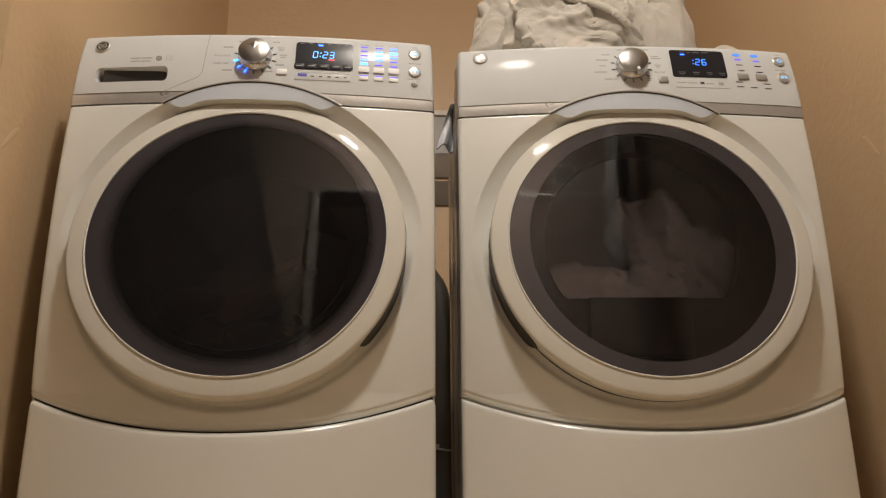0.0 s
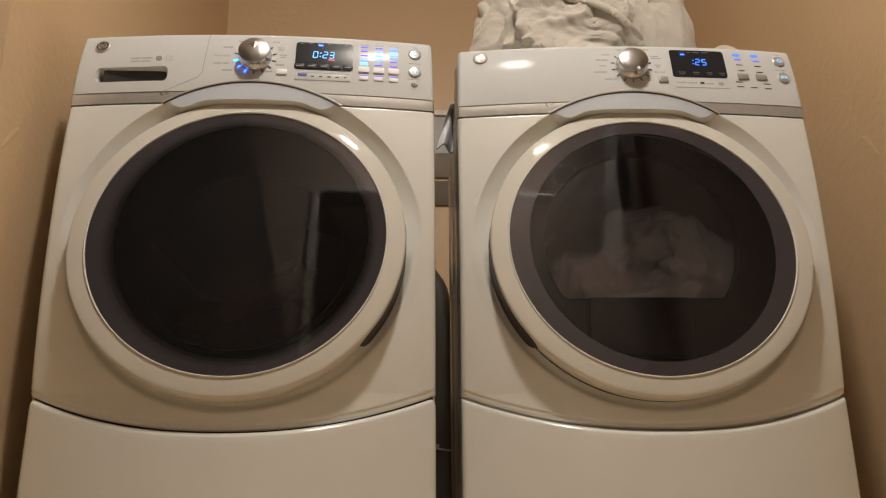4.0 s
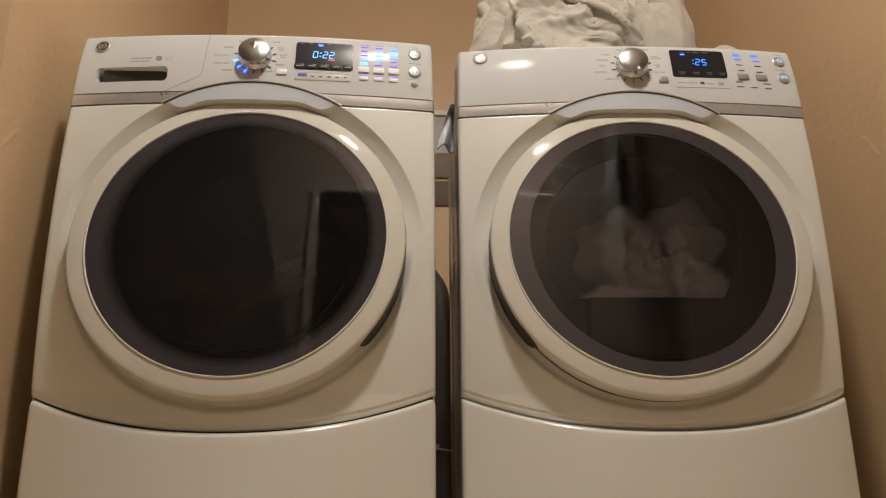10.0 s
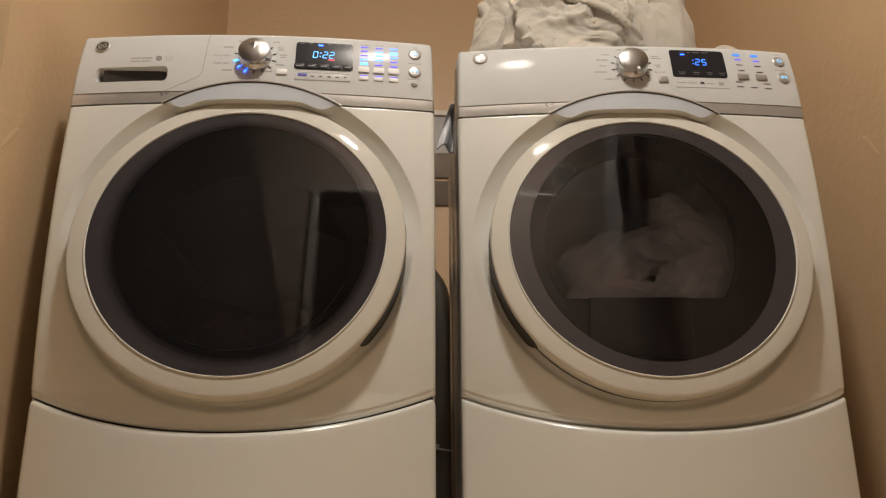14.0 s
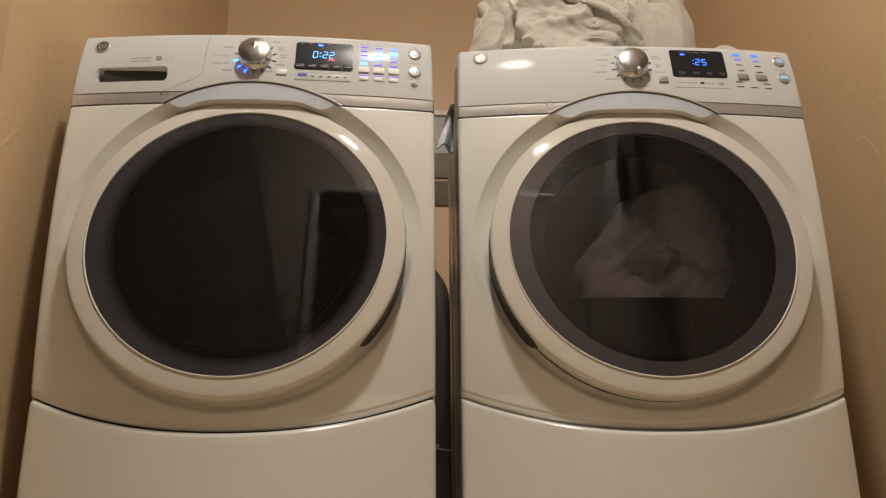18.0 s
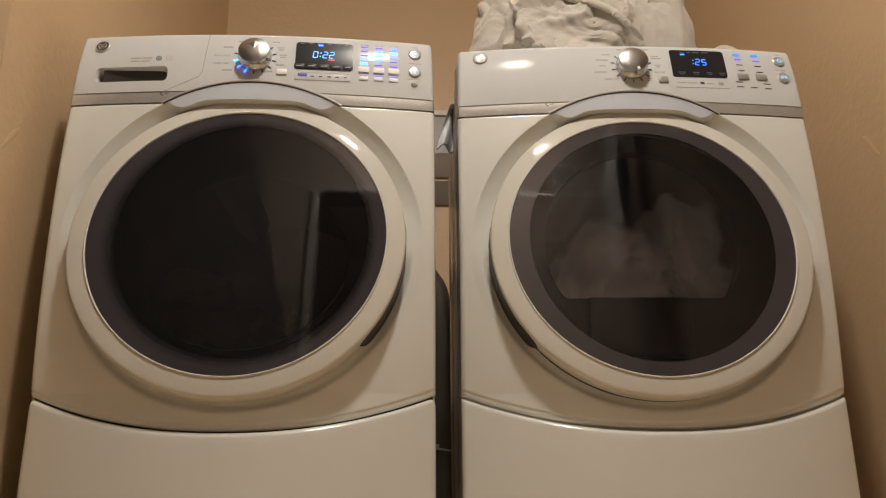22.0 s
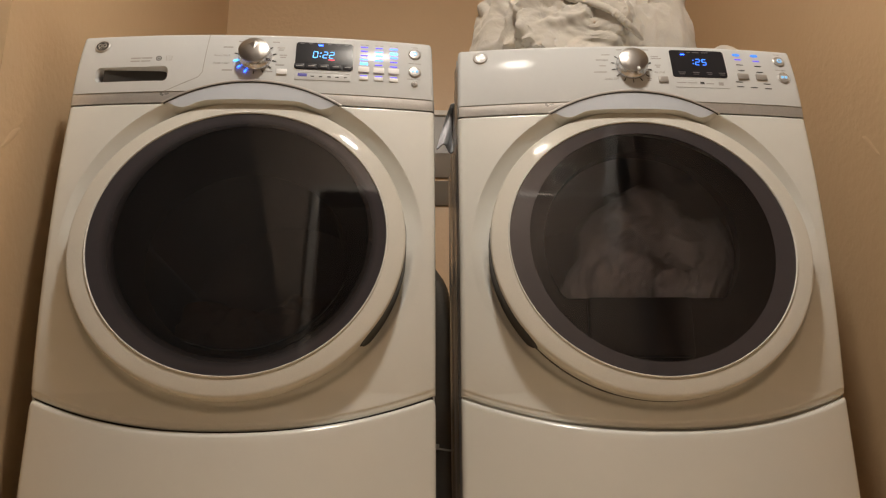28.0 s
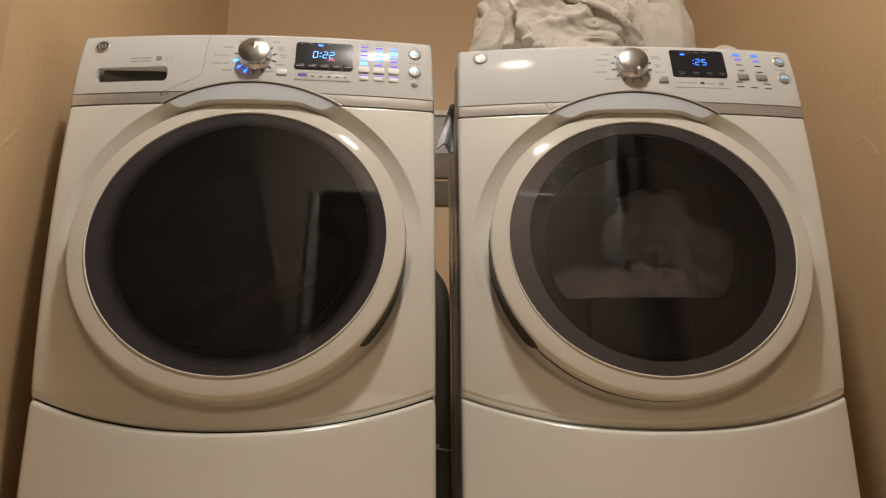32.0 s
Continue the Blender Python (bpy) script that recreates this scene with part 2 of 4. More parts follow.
def seam(x):
    return Z_SEAM - SAG * (1 - abs(x / HALF) ** 2.15)


def arch(x):
    return SCOOP_Z + math.sqrt(max(0.0, SCOOP_R ** 2 - x * x))


def visor(x):
    """The visor's lower, inner edge: (y, z)."""
    a = min(1.0, abs(x / ARCH_X))
    t = 1 - a * a
    dip = 0.0125 * math.exp(-((a - 0.78) / 0.15) ** 2) * min(1.0, (1 - a) / 0.12)
    return bow(x) - 0.004 * t, Z_BODY + 0.0052 * t - dip


def scoop_edge(x, z):
    """How far out the scoop's rim is, how far out this point is, and how far it lies below the scoop's middle."""
    r = math.hypot(x, z - SCOOP_Z)
    down = max(0.0, -(z - SCOOP_Z) / max(r, 1e-6))
    return SCOOP_R - 0.022 * smooth01(down * 1.15 - 0.1), r, down


def front(x, z):
    """The front panel's y: a bowed face with a round scoop that meets the leaning door."""
    base = belly(x, z)
    edge, r, down = scoop_edge(x, z)
    s = min(1.0, max(0.0, (edge - r) / 0.036))
    soft = smooth01(down * 1.7 - 0.62)
    w = (0.55 * s + 0.45 * (1 - (1 - s) ** 2)) * (1 - soft) + smooth01(s) * soft
    back = min(0.070, 0.045 - DOOR_OUT - 0.010 * smooth01((z - 0.46) / 0.22) + (z - DOOR_Z) * math.tan(LEAN))
    back += 0.013 * math.exp(-((z - 0.655) / 0.085) ** 2)
    y = base + w * (1 - smooth01((down + 0.10) / 0.55)) * (back - base)
    # a narrow groove round the lower half of the door
    rd = door_r((x, y, z))
    y += 0.013 * smooth01((0.311 - rd) / 0.014) * smooth01((down + 0.05) / 0.3)
    if abs(x) < ARCH_X:
        yv, zv = visor(x)
        k = min(1.0, max(0.0, (zv - z) / 0.0065)) ** 0.8
        y = yv + (y - yv) * k
    return y + corner(x)


def face(x, z):
    """The control panel's y, convex upwards."""
    s = max(0.0, z - Z_TRIM)
    return bow(x) + 0.02 * s + 1.08 * s * s


PANEL = {"rise": 0.9141, "side": 0.0}


def up_panel(z):
    """A height on the curved control panel, from the height in its flat layout."""
    return PANEL["rise"] + 1.05 * (z - 0.9) + 0.35 * (z - 0.9) ** 2


def on_face(x, z, lift=0.0):
    """A pose on the control panel: local x to the right, y up the panel, z out of it."""
    x, z = x + PANEL["side"], up_panel(z)
    e = 1e-3
    tx = Vector((e, face(x + e, z) - face(x, z), 0)).normalized()
    tz = Vector((0, face(x, z + e) - face(x, z), e)).normalized()
    n = tx.cross(tz).normalized()
    up = n.cross(tx)
    p = Vector((x, face(x, z), z)) + n * lift
    return Matrix(((tx.x, up.x, n.x, p.x), (tx.y, up.y, n.y, p.y), (tx.z, up.z, n.z, p.z), (0, 0, 0, 1)))


DOOR = Matrix(((1, 0, 0, 0), (0, math.sin(LEAN), -math.cos(LEAN), -DOOR_OUT), (0, math.cos(LEAN), math.sin(LEAN), DOOR_Z), (0, 0, 0, 1)))


def door_r(p):
    q = DOOR.inverted() @ Vector(p)
    return math.hypot(q.x, q.y)


def slab(x, z, w, h, d, mat, parent, name, label="", bevel=0.0, lift=0.0):
    """A small raised plate on the control panel."""
    return part(name, boxed((-w / 2, -h / 2, lift), (w / 2, h / 2, lift + d), bevel, 2, on_face(x, z)), mat, parent, label)


def round_button(x, z, r, root, symbol):
    m = on_face(x, z)
    b = part("round_button", lathe([(r * 1.12, 0), (r * 1.12, 0.002), (r * 1.0, 0.0028), (r * 0.96, 0.0018)], 32, m), M_CHROME, root, "chrome-ringed round button")
    part("button_cap", lathe([(r * 0.96, 0.001), (r * 0.93, 0.0026), (r * 0.6, 0.0034), (0, 0.0036)], 32, m), M_CHROME, b, "brushed silver cap")
    if symbol == "power":
        bm = lathe([(r * 0.30, 0.0038), (r * 0.30, 0.0043), (r * 0.46, 0.0043), (r * 0.46, 0.0036)], 24, m)
        part("power_symbol", bm, M_GLOW_KEY, b, "lit blue ring symbol")
    elif symbol == "start":
        for dx in (-0.32, 0.32):
            bm = lathe([(r * 0.27, 0.0034), (r * 0.25, 0.0042), (0, 0.0043)], 16, m @ Matrix.Translation((dx * r, 0, 0)))
            part("start_symbol", bm, M_GLOW_KEY, b, "lit pale blue symbol")
    else:
        bm = lathe([(r * 0.4, 0.0034), (r * 0.36, 0.0045), (0, 0.0045)], 16, m)
        part("lock_symbol", bm, M_GREY, b)


def emblem(x, z, root, dark):
    """A round chrome emblem with a dark ring and a curled relief."""
    m = on_face(x, z)
    e = part("emblem", lathe([(0.0150, 0), (0.0150, 0.0018), (0.0138, 0.0028), (0.0124, 0.0022)], 40, m), M_CHROME, root, "round chrome emblem")
    part("emblem_disc", lathe([(0.0126, 0.001), (0.0126, 0.0021), (0, 0.0022)], 40, m), M_HOLLOW if dark else M_GREY, e)
    bm = bmesh.new()
    for dx, dy, r, a0, a1 in ((-0.0040, 0.0008, 0.0040, 0.3, 6.0), (0.0042, 0.0006, 0.0038, -2.6, 2.9), (-0.0024, -0.0058, 0.0026, 1.2, 5.6), (0.0030, 0.0058, 0.0024, -1.9, 2.4), (0.0, -0.0004, 0.0022, 0.0, 4.4)):
        curl = lathe([(r - 0.0006, 0.0020), (r - 0.0006, 0.0030), (r + 0.0006, 0.0030), (r + 0.0006, 0.0020)], 14, Matrix.Translation((dx, dy, 0)), a0, a1)
        me = bpy.data.meshes.new("curl")
        curl.to_mesh(me)
        curl.free()
        bm.from_mesh(me)
        bpy.data.meshes.remove(me)
    bmesh.ops.transform(bm, matrix=m, verts=bm.verts)
    part("emblem_relief", bm, M_CHROME, e)


SEGMENTS = {"a": (0, 1, 0), "b": (0.5, 0.5, 1), "c": (0.5, -0.5, 1), "d": (0, -1, 0), "e": (-0.5, -0.5, 1), "f": (-0.5, 0.5, 1), "g": (0, 0, 0)}
DIGITS = {"0": "abcdef", "2": "abged", "3": "abgcd", "5": "afgcd", "6": "afgedc"}
DW, DH = 0.0080, 0.0076


def digit(char, x, z, mat, root):
    """Seven-segment strokes; each stroke is a bar of its own. Returns them by letter."""
    out = {}
    for s in DIGITS[char]:
        out[s] = stroke(s, x, z, mat, root)
    return out


def stroke_pose(s, x, z):
    cx, cz, up = SEGMENTS[s]
    m = on_face(x, z, 0.0016) @ Matrix.Translation((cx * DW + cz * DH * 0.10, cz * DH, 0))
    return m @ pose(0, 0, 0, 0, 0, 84 if up else 0)


def stroke(s, x, z, mat, root):
    up = SEGMENTS[s][2]
    length = (DH if up else DW) * 0.86
    bm = bmesh.new()
    box(bm, (-length / 2, -0.0007, 0), (length / 2, 0.0007, 0.0005))
    ob = part("digit_stroke", bm, mat, root, "lit blue stroke of the time display", smooth=False)
    ob.matrix_basis = stroke_pose(s, x, z)
    return ob


def colon(x, z, mat, root):
    for k in (-0.5, 0.5):
        slab(x + k * 0.001, z + k * DH, 0.0022, 0.0022, 0.0005, mat, root, "colon_dot", lift=0.0016)


def bars(x0, x1, z, h, mat, root, words=2, name="print_bar"):
    """Unreadable print, as bars."""
    n = words
    gap = 0.0025
    w = (x1 - x0 - gap * (n - 1)) / n
    for i in range(n):
        slab(x0 + w / 2 + i * (w + gap), z, w, h, 0.0002, mat, root, name)


def machine(name, at, dryer, lift=0.0):
    root = empty(name, at)
    PANEL["rise"], PANEL["side"] = (0.9183, 0.0030) if dryer else (0.9141, 0.0)
    # cabinet sheets behind the front
    ys = [0.010, 0.030, 0.052] + linspace(0.060, DEPTH, 74)

    def rib(y):
        return 0.0028 * max(smooth01(1 - abs(y - 0.10) / 0.022), smooth01(1 - abs(y - 0.40) / 0.030), smooth01(1 - abs(y - 0.70) / 0.022)) - 0.0015 * smooth01((y - 0.2) / 0.05)

    for s in (-1, 1):
        bm = sheet(ys, [0.02, 0.3, 0.6, Z_BODY, Z_TOP - 0.008], lambda y, z: Vector((s * (0.3480 + rib(y)), y, z)),
                   keep=lambda a, b, c, d, mid: mid.y > 0.05 or mid.z < Z_BODY)
        r = bmesh.ops.extrude_face_region(bm, geom=list(bm.faces))
        for v in [g for g in r["geom"] if isinstance(g, bmesh.types.BMVert)]:
            v.co.x -= s * 0.003
        part("side_panel", bm, M_SIDE, root, "glossy grey steel side with pressed ribs")
    part("top_panel", boxed((-0.345, 0.045, Z_TOP - 0.022), (0.345, DEPTH, Z_TOP - 0.002), 0.004), M_ENAMEL, root)
    part("back_panel", boxed((-0.345, DEPTH - 0.004, 0.03), (0.345, DEPTH, Z_TOP - 0.024), 0.0), M_SIDE, root)
    part("base_pan", boxed((-0.345, 0.02, 0.02), (0.345, DEPTH - 0.006, 0.032), 0.0), M_SIDE, root)
    for sx in (-1, 1):
        for yy in (0.07, 0.72):
            part("foot", lathe([(0, -lift), (0.022, -lift), (0.022, 0.008 - lift), (0.010, 0.012 - lift), (0.010, 0.022)], 20, Matrix.Translation((sx * 0.29, yy, 0))), M_DARK, root, "black levelling foot")
    # front panel with the scoop round the door
    xs = [-HALF + 0.0005 * i for i in range(0, 20, 3)] + linspace(-0.338, 0.338, 265) + [HALF - 0.0005 * i for i in range(18, -1, -3)]

    def ftop(x):
        return visor(x)[1] if abs(x) < ARCH_X else Z_BODY

    def fpoint(x, t):
        lo, hi = seam(x) + (0.0022 if dryer else 0.0012), ftop(x)
        z = lo + (hi - lo) * t
        edge, far, down = scoop_edge(x, z)
        if t < 0.97 and down < 0.2 and abs(far - edge) < 0.0019:
            # a row of points runs along the scoop's rim, for a crisp edge
            x, z = x * edge / far, SCOOP_Z + (z - SCOOP_Z) * edge / far
        y = front(x, z)
        y += 0.004 * max(0.0, 1 - (z - lo) / 0.004) ** 2
        y += 0.0020 * smooth01((0.0125 - (z - lo)) / 0.0035)
        if abs(x) > ARCH_X:
            y += 0.005 * max(0.0, 1 - (hi - z) / 0.005) ** 2
        return Vector((x, y, z))

    ts = [0, 0.002, 0.005, 0.008, 0.0115, 0.015, 0.0175, 0.020, 0.0225] + linspace(0.027, 0.980, 222) + [0.983, 0.986, 0.989, 0.991, 0.993, 0.995, 0.997, 0.9985, 1.0]
    bm = sheet(xs, ts, fpoint, keep=lambda a, b, c, d, mid: door_r(mid) > 0.262)
    bmesh.ops.remove_doubles(bm, verts=bm.verts, dist=2e-5)
    rim = {v for v in bm.verts if abs(scoop_edge(v.co.x, v.co.z)[1] - SCOOP_R) < 2e-5}
    for e in bm.edges:
        if e.verts[0] in rim and e.verts[1] in rim:
            e.smooth = False
    thicken(bm, 0.003)
    part("front_panel", bm, M_ENAMEL, root, "white enamelled steel front with a round scoop")
    # visor under the control panel
    vx = linspace(-ARCH_X, ARCH_X, 61)

    def vpoint(x, t):
        yv, zv = visor(x)
        za, ya = arch(x) - 0.001, bow(x) - 0.001
        if abs(x) >= ARCH_X - 1e-6:
            za = Z_BODY + 0.001
        k = smooth01(t) * 0.35 + t * 0.65
        return Vector((x, ya + (yv - ya) * k, max(za, zv + 0.0004) + (zv - max(za, zv + 0.0004)) * t))

    bm = sheet(vx, linspace(0, 1, 8), vpoint)
    part("visor", bm, M_VISOR, root, "glossy silver visor over the door")
    # chrome strip, split by the arch, and the rim along the arch
    for s in (-1, 1):
        bm = sheet([s * u for u in linspace(0.128, HALF, 60)], linspace(0, 1, 5),
                   lambda x, t: Vector((x, bow(x) + corner(x, 0.006) + 0.0015 - 0.0005 * math.sin(math.pi * t),
                                        max(Z_BODY + 0.0016, arch(x) + 0.0015) + (Z_TRIM - max(Z_BODY + 0.0016, arch(x) + 0.0015)) * t)),
                   keep=lambda a, b, c, d, mid: arch(mid.x) < Z_TRIM - 0.001)
        thicken(bm, 0.006)
        part("trim_strip", bm, M_CHROME, root, "brushed chrome strip")
    bm = bmesh.new()
    us = linspace(-ARCH_X - 0.004, ARCH_X + 0.004, 70)
    sheet(us, linspace(0, 1, 4), lambda x, t: Vector((x, bow(x) - 0.002 * math.sin(math.pi * t), arch(x) + 0.0005 + 0.0062 * t)), bm)
    thicken(bm, 0.008)
    part("arch_rim", bm, M_CHROME, root, "dark chrome rim of the arch")
    bm = sheet(linspace(-ARCH_X, ARCH_X, 70), [0, 1], lambda x, t: Vector((x, bow(x) - 0.0022, arch(x) - 0.0010 + 0.0018 * t)))
    part("arch_gap", thicken(bm, 0.004), M_DARK, root)
    for s in (-1, 1):
        bm = sheet([s * u for u in linspace(ARCH_X + 0.004, 0.346, 24)], [Z_BODY - 0.004, Z_BODY + 0.008], lambda x, z: Vector((x, bow(x) + 0.012, z)))
        part("shadow_gap", thicken(bm, 0.002), M_DARK, root)
    # control panel
    slot = (-0.306, -0.166, up_panel(0.885), up_panel(0.9185))

    def plow(x):
        return max(Z_TRIM + 0.0008, arch(x) + 0.0068)

    def ppoint(x, t):
        lo = plow(x)
        z = lo + (Z_TOP - lo) * t
        ex = HALF - 0.001 - 0.003 * t
        xx = x / HALF * ex
        d = Z_TOP - z
        y = face(xx, z) + corner(x, 0.008)
        if d < 0.010:
            y += 0.010 - math.sqrt(max(0.0, 0.010 ** 2 - (0.010 - d) ** 2))
        # the two upper corners are rounded
        cut = max(0.0, (abs(x) - (HALF - 0.014)) / 0.014)
        if cut > 0:
            z = min(z, Z_TOP - 0.014 + 0.014 * math.sqrt(max(0.0, 1 - cut * cut)))
        return Vector((xx, y, z))

    pts = linspace(0, 0.92, 40) + [0.935, 0.95, 0.962, 0.974, 0.984, 0.992, 0.997, 1.0]
    bm = sheet(xs, pts, ppoint, keep=None if dryer else (lambda a, b, c, d, mid: not (slot[0] < mid.x < slot[1] and slot[2] < mid.z < slot[3])))
    thicken(bm, 0.05)
    part("control_panel", bm, M_PANEL, root, "white plastic control panel, bowed")
    # lower panel under the curved seam
    gap = 0.0024 if dryer else 0.0017

    def lpoint(x, t):
        top = seam(x) - gap
        cr = max(0.0, (abs(x) - (HALF - 0.013)) / 0.013)
        if not dryer and cr > 0:
            top -= 0.013 * (1 - math.sqrt(max(0.0, 1 - cr * cr)))
        z = 0.022 + (top - 0.022) * t
        d = top - z
        r = 0.010
        y = belly(x, z) + corner(x) - 0.001 - 0.013 * (1 - (x / HALF) ** 2)
        if d < r:
            y += r - math.sqrt(max(0.0, r * r - (r - d) ** 2))
        return Vector((x, y, z))

    bm = sheet(xs, linspace(0, 0.96, 24) + [0.968, 0.975, 0.982, 0.988, 0.993, 0.997, 1.0], lpoint)
    thicken(bm, 0.02)
    lower = part("lower_panel", bm, M_ENAMEL, root, "white enamelled lower panel with a curved upper edge")
    part("seam_backing", thicken(sheet(linspace(-0.344, 0.344, 60), [0, 1], lambda x, t: Vector((x, belly(x, 0.28) + (0.012 if dryer else 0.014), seam(x) - 0.022 + 0.03 * t))), 0.002), M_ENAMEL if dryer else M_DARK, root)
    if not dryer:
        m = Matrix.Translation((0.111, 0, 0.0630)) @ pose(0, 0, 0, 90, 0, 0)
        bm = lathe([(0.0625, 0.020), (0.0625, 0.0262), (0.061, 0.0274), (0.058, 0.0276), (0, 0.0276)], 48, m)
        for v in bm.verts:
            v.co.y = v.co.y + 0.0256 + belly(v.co.x, 0.1) - 0.001
        part("pump_cover", bm, M_ENAMEL, lower, "round white pump cover")
        bm = lathe([(0.0625, 0.024), (0.0625, 0.0258), (0.0645, 0.0258), (0.0645, 0.024)], 48, m, closed=True)
        for v in bm.verts:
            v.co.y = v.co.y + 0.0256 + belly(v.co.x, 0.1) - 0.0012
        part("cover_gap", bm, M_DARK, lower)
    door(root, dryer)
    inside(root, dryer)
    controls(root, dryer, slot)
    return root


def door(root, dryer):
    d = new("door")
    d.parent = root
    d.matrix_basis = DOOR
    d["label"] = "round bulging door with smoked glass"
    bm = bmesh.new()
    rows = []
    for i in range(144):
        a = 2 * math.pi * i / 144
        prof = [(0.2615, -0.010), (0.2622, -0.0004)]
        prof += [(0.263 + u, -0.13 * u - 2.2 * u * u) for u in linspace(0.0, 0.0295, 9)]
        prof += [(0.2938, -0.0068), (0.2948, -0.0090), (0.2953, -0.0120), (0.2952, -0.0170), (0.2946, -0.0230), (0.2936, -0.0300), (0.2921, -0.0380), (0.2898, -0.0460), (0.2875, -0.0520), (0.2850, -0.0800)]
        rows.append([bm.verts.new((r * math.cos(a), r * math.sin(a), z)) for r, z in prof])
    for i in range(144):
        p, q = rows[i], rows[(i + 1) % 144]
        for j in range(len(p) - 1):
            bm.faces.new((p[j], p[j + 1], q[j + 1], q[j]))
    part("door_ring", bm, M_RING, d, "pearl-white moulded door ring")
    part("ring_lip", lathe([(0.2602, -0.004), (0.2602, 0.0016), (0.2608, 0.0026), (0.2618, 0.0029), (0.2628, 0.0022), (0.2634, 0.0002)], 144), M_ENAMEL, d, "thin bright lip round the glass")
    # finger grip on the ring's outer side: the recess's shade, painted as a black shell
    mid, span = (-17, 25) if not dryer else (180 + 17, 25)
    a0, a1 = radians(mid - span), radians(mid + span)
    bm = bmesh.new()
    n = 40
    rows = []
    for i in range(n + 1):
        t = i / n
        a = a0 + (a1 - a0) * t
        w = min(1.0, min(t, 1 - t) / 0.10)
        w = math.sqrt(max(0.0, 1 - (1 - w) ** 2))
        mid_d, hw = -0.031, 0.0185 * w + 0.0004
        prof = [(0.2895 + 0.0075 * w, mid_d - hw * 1.15), (0.2898 + 0.0065 * w, mid_d - hw), (0.2945 + 0.0015 * w, mid_d), (0.2961, mid_d + hw * 0.9), (0.2920, mid_d + hw)]
        rows.append([bm.verts.new((r * math.cos(a), r * math.sin(a), z)) for r, z in prof])
    for i in range(n):
        for j in range(4):
            bm.faces.new((rows[i][j], rows[i][j + 1], rows[i + 1][j + 1], rows[i + 1][j]))
    part("finger_grip", bm, M_DARK, d, "dark patch for the shaded finger grip in the ring's edge")
    part("door_seal", lathe([(0.2840, -0.046), (0.2892 if dryer else 0.2850, -0.050), (0.2890 if dryer else 0.2850, -0.056), (0.2780, -0.062)], 96), M_DARK, d)
    # glass: a shallow dome
    k = GLASS_DOME if not dryer else GLASS_DOME_DRYER
    prof = [(r, k * (1 - (r / GLASS_R) ** 2) - 0.001) for r in linspace(GLASS_R, 0.0, 40)]
    part("glass", lathe(prof, 120), M_GLASS if dryer else M_GLASS_DARK, d, "smoked convex glass")
    # the border narrows towards the top and bottom, so its inner edge is an ellipse
    n, steps = 120, 12
    bm = bmesh.new()
    rows = []
    for i in range(n):
        a = 2 * math.pi * i / n
        ca, sa = math.cos(a), math.sin(a)
        ix, iy, sh = (0.2235, 0.2345, 0.0) if dryer else (0.2200, 0.2300, 0.008)
        row = []
        for j in range(steps + 1):
            t = j / steps
            px, py = ca * (0.2614 + (ix - 0.2614) * t) + sh * t, sa * (0.2614 + (iy - 0.2614) * t)
            pz = k * (1 - (px * px + py * py) / GLASS_R ** 2) - 0.0004
            row.append(bm.verts.new((px, py, pz)))
        rows.append(row)
    full = steps if dryer else steps - 6
    for i in range(n):
        p, q = rows[i], rows[(i + 1) % n]
        for j in range(full):
            bm.faces.new((p[j], p[j + 1], q[j + 1], q[j]))
    for j in range(full, steps):
        fade = bmesh.new()
        rings = [[fade.verts.new(row[k].co) for k in (j, j + 1)] for row in rows]
        for i in range(n):
            p, q = rings[i], rings[(i + 1) % n]
            fade.faces.new((p[0], p[1], q[1], q[0]))
        part("border_fade", fade, M_FADE[j - full], d, "border print that thins out inwards")
    bmesh.ops.delete(bm, geom=[v for v in bm.verts if not v.link_faces], context="VERTS")
    part("glass_border", bm, M_BORDER, d, "dark grey border of the glass")
    if not dryer:
        rim = radians(58)
        collar = [(0.2500, -0.0100), (0.240, -0.034), (0.226, -0.062), (0.208, -0.090), (0.222 * math.sin(rim), -0.058 - 0.092 * math.cos(rim))]
        part("bowl_collar", lathe(collar, 80), M_COLLAR, d, "dark collar round the inner bowl")
        bowl = [(0.222 * math.sin(a), -0.058 - 0.092 * math.cos(a)) for a in linspace(rim, 0.0, 24)]
        part("inner_bowl", lathe(bowl, 96), M_BOWL, d, "clear glass bowl behind the door glass")


GLASS_DOME = 0.0008
GLASS_DOME_DRYER = 0.0008


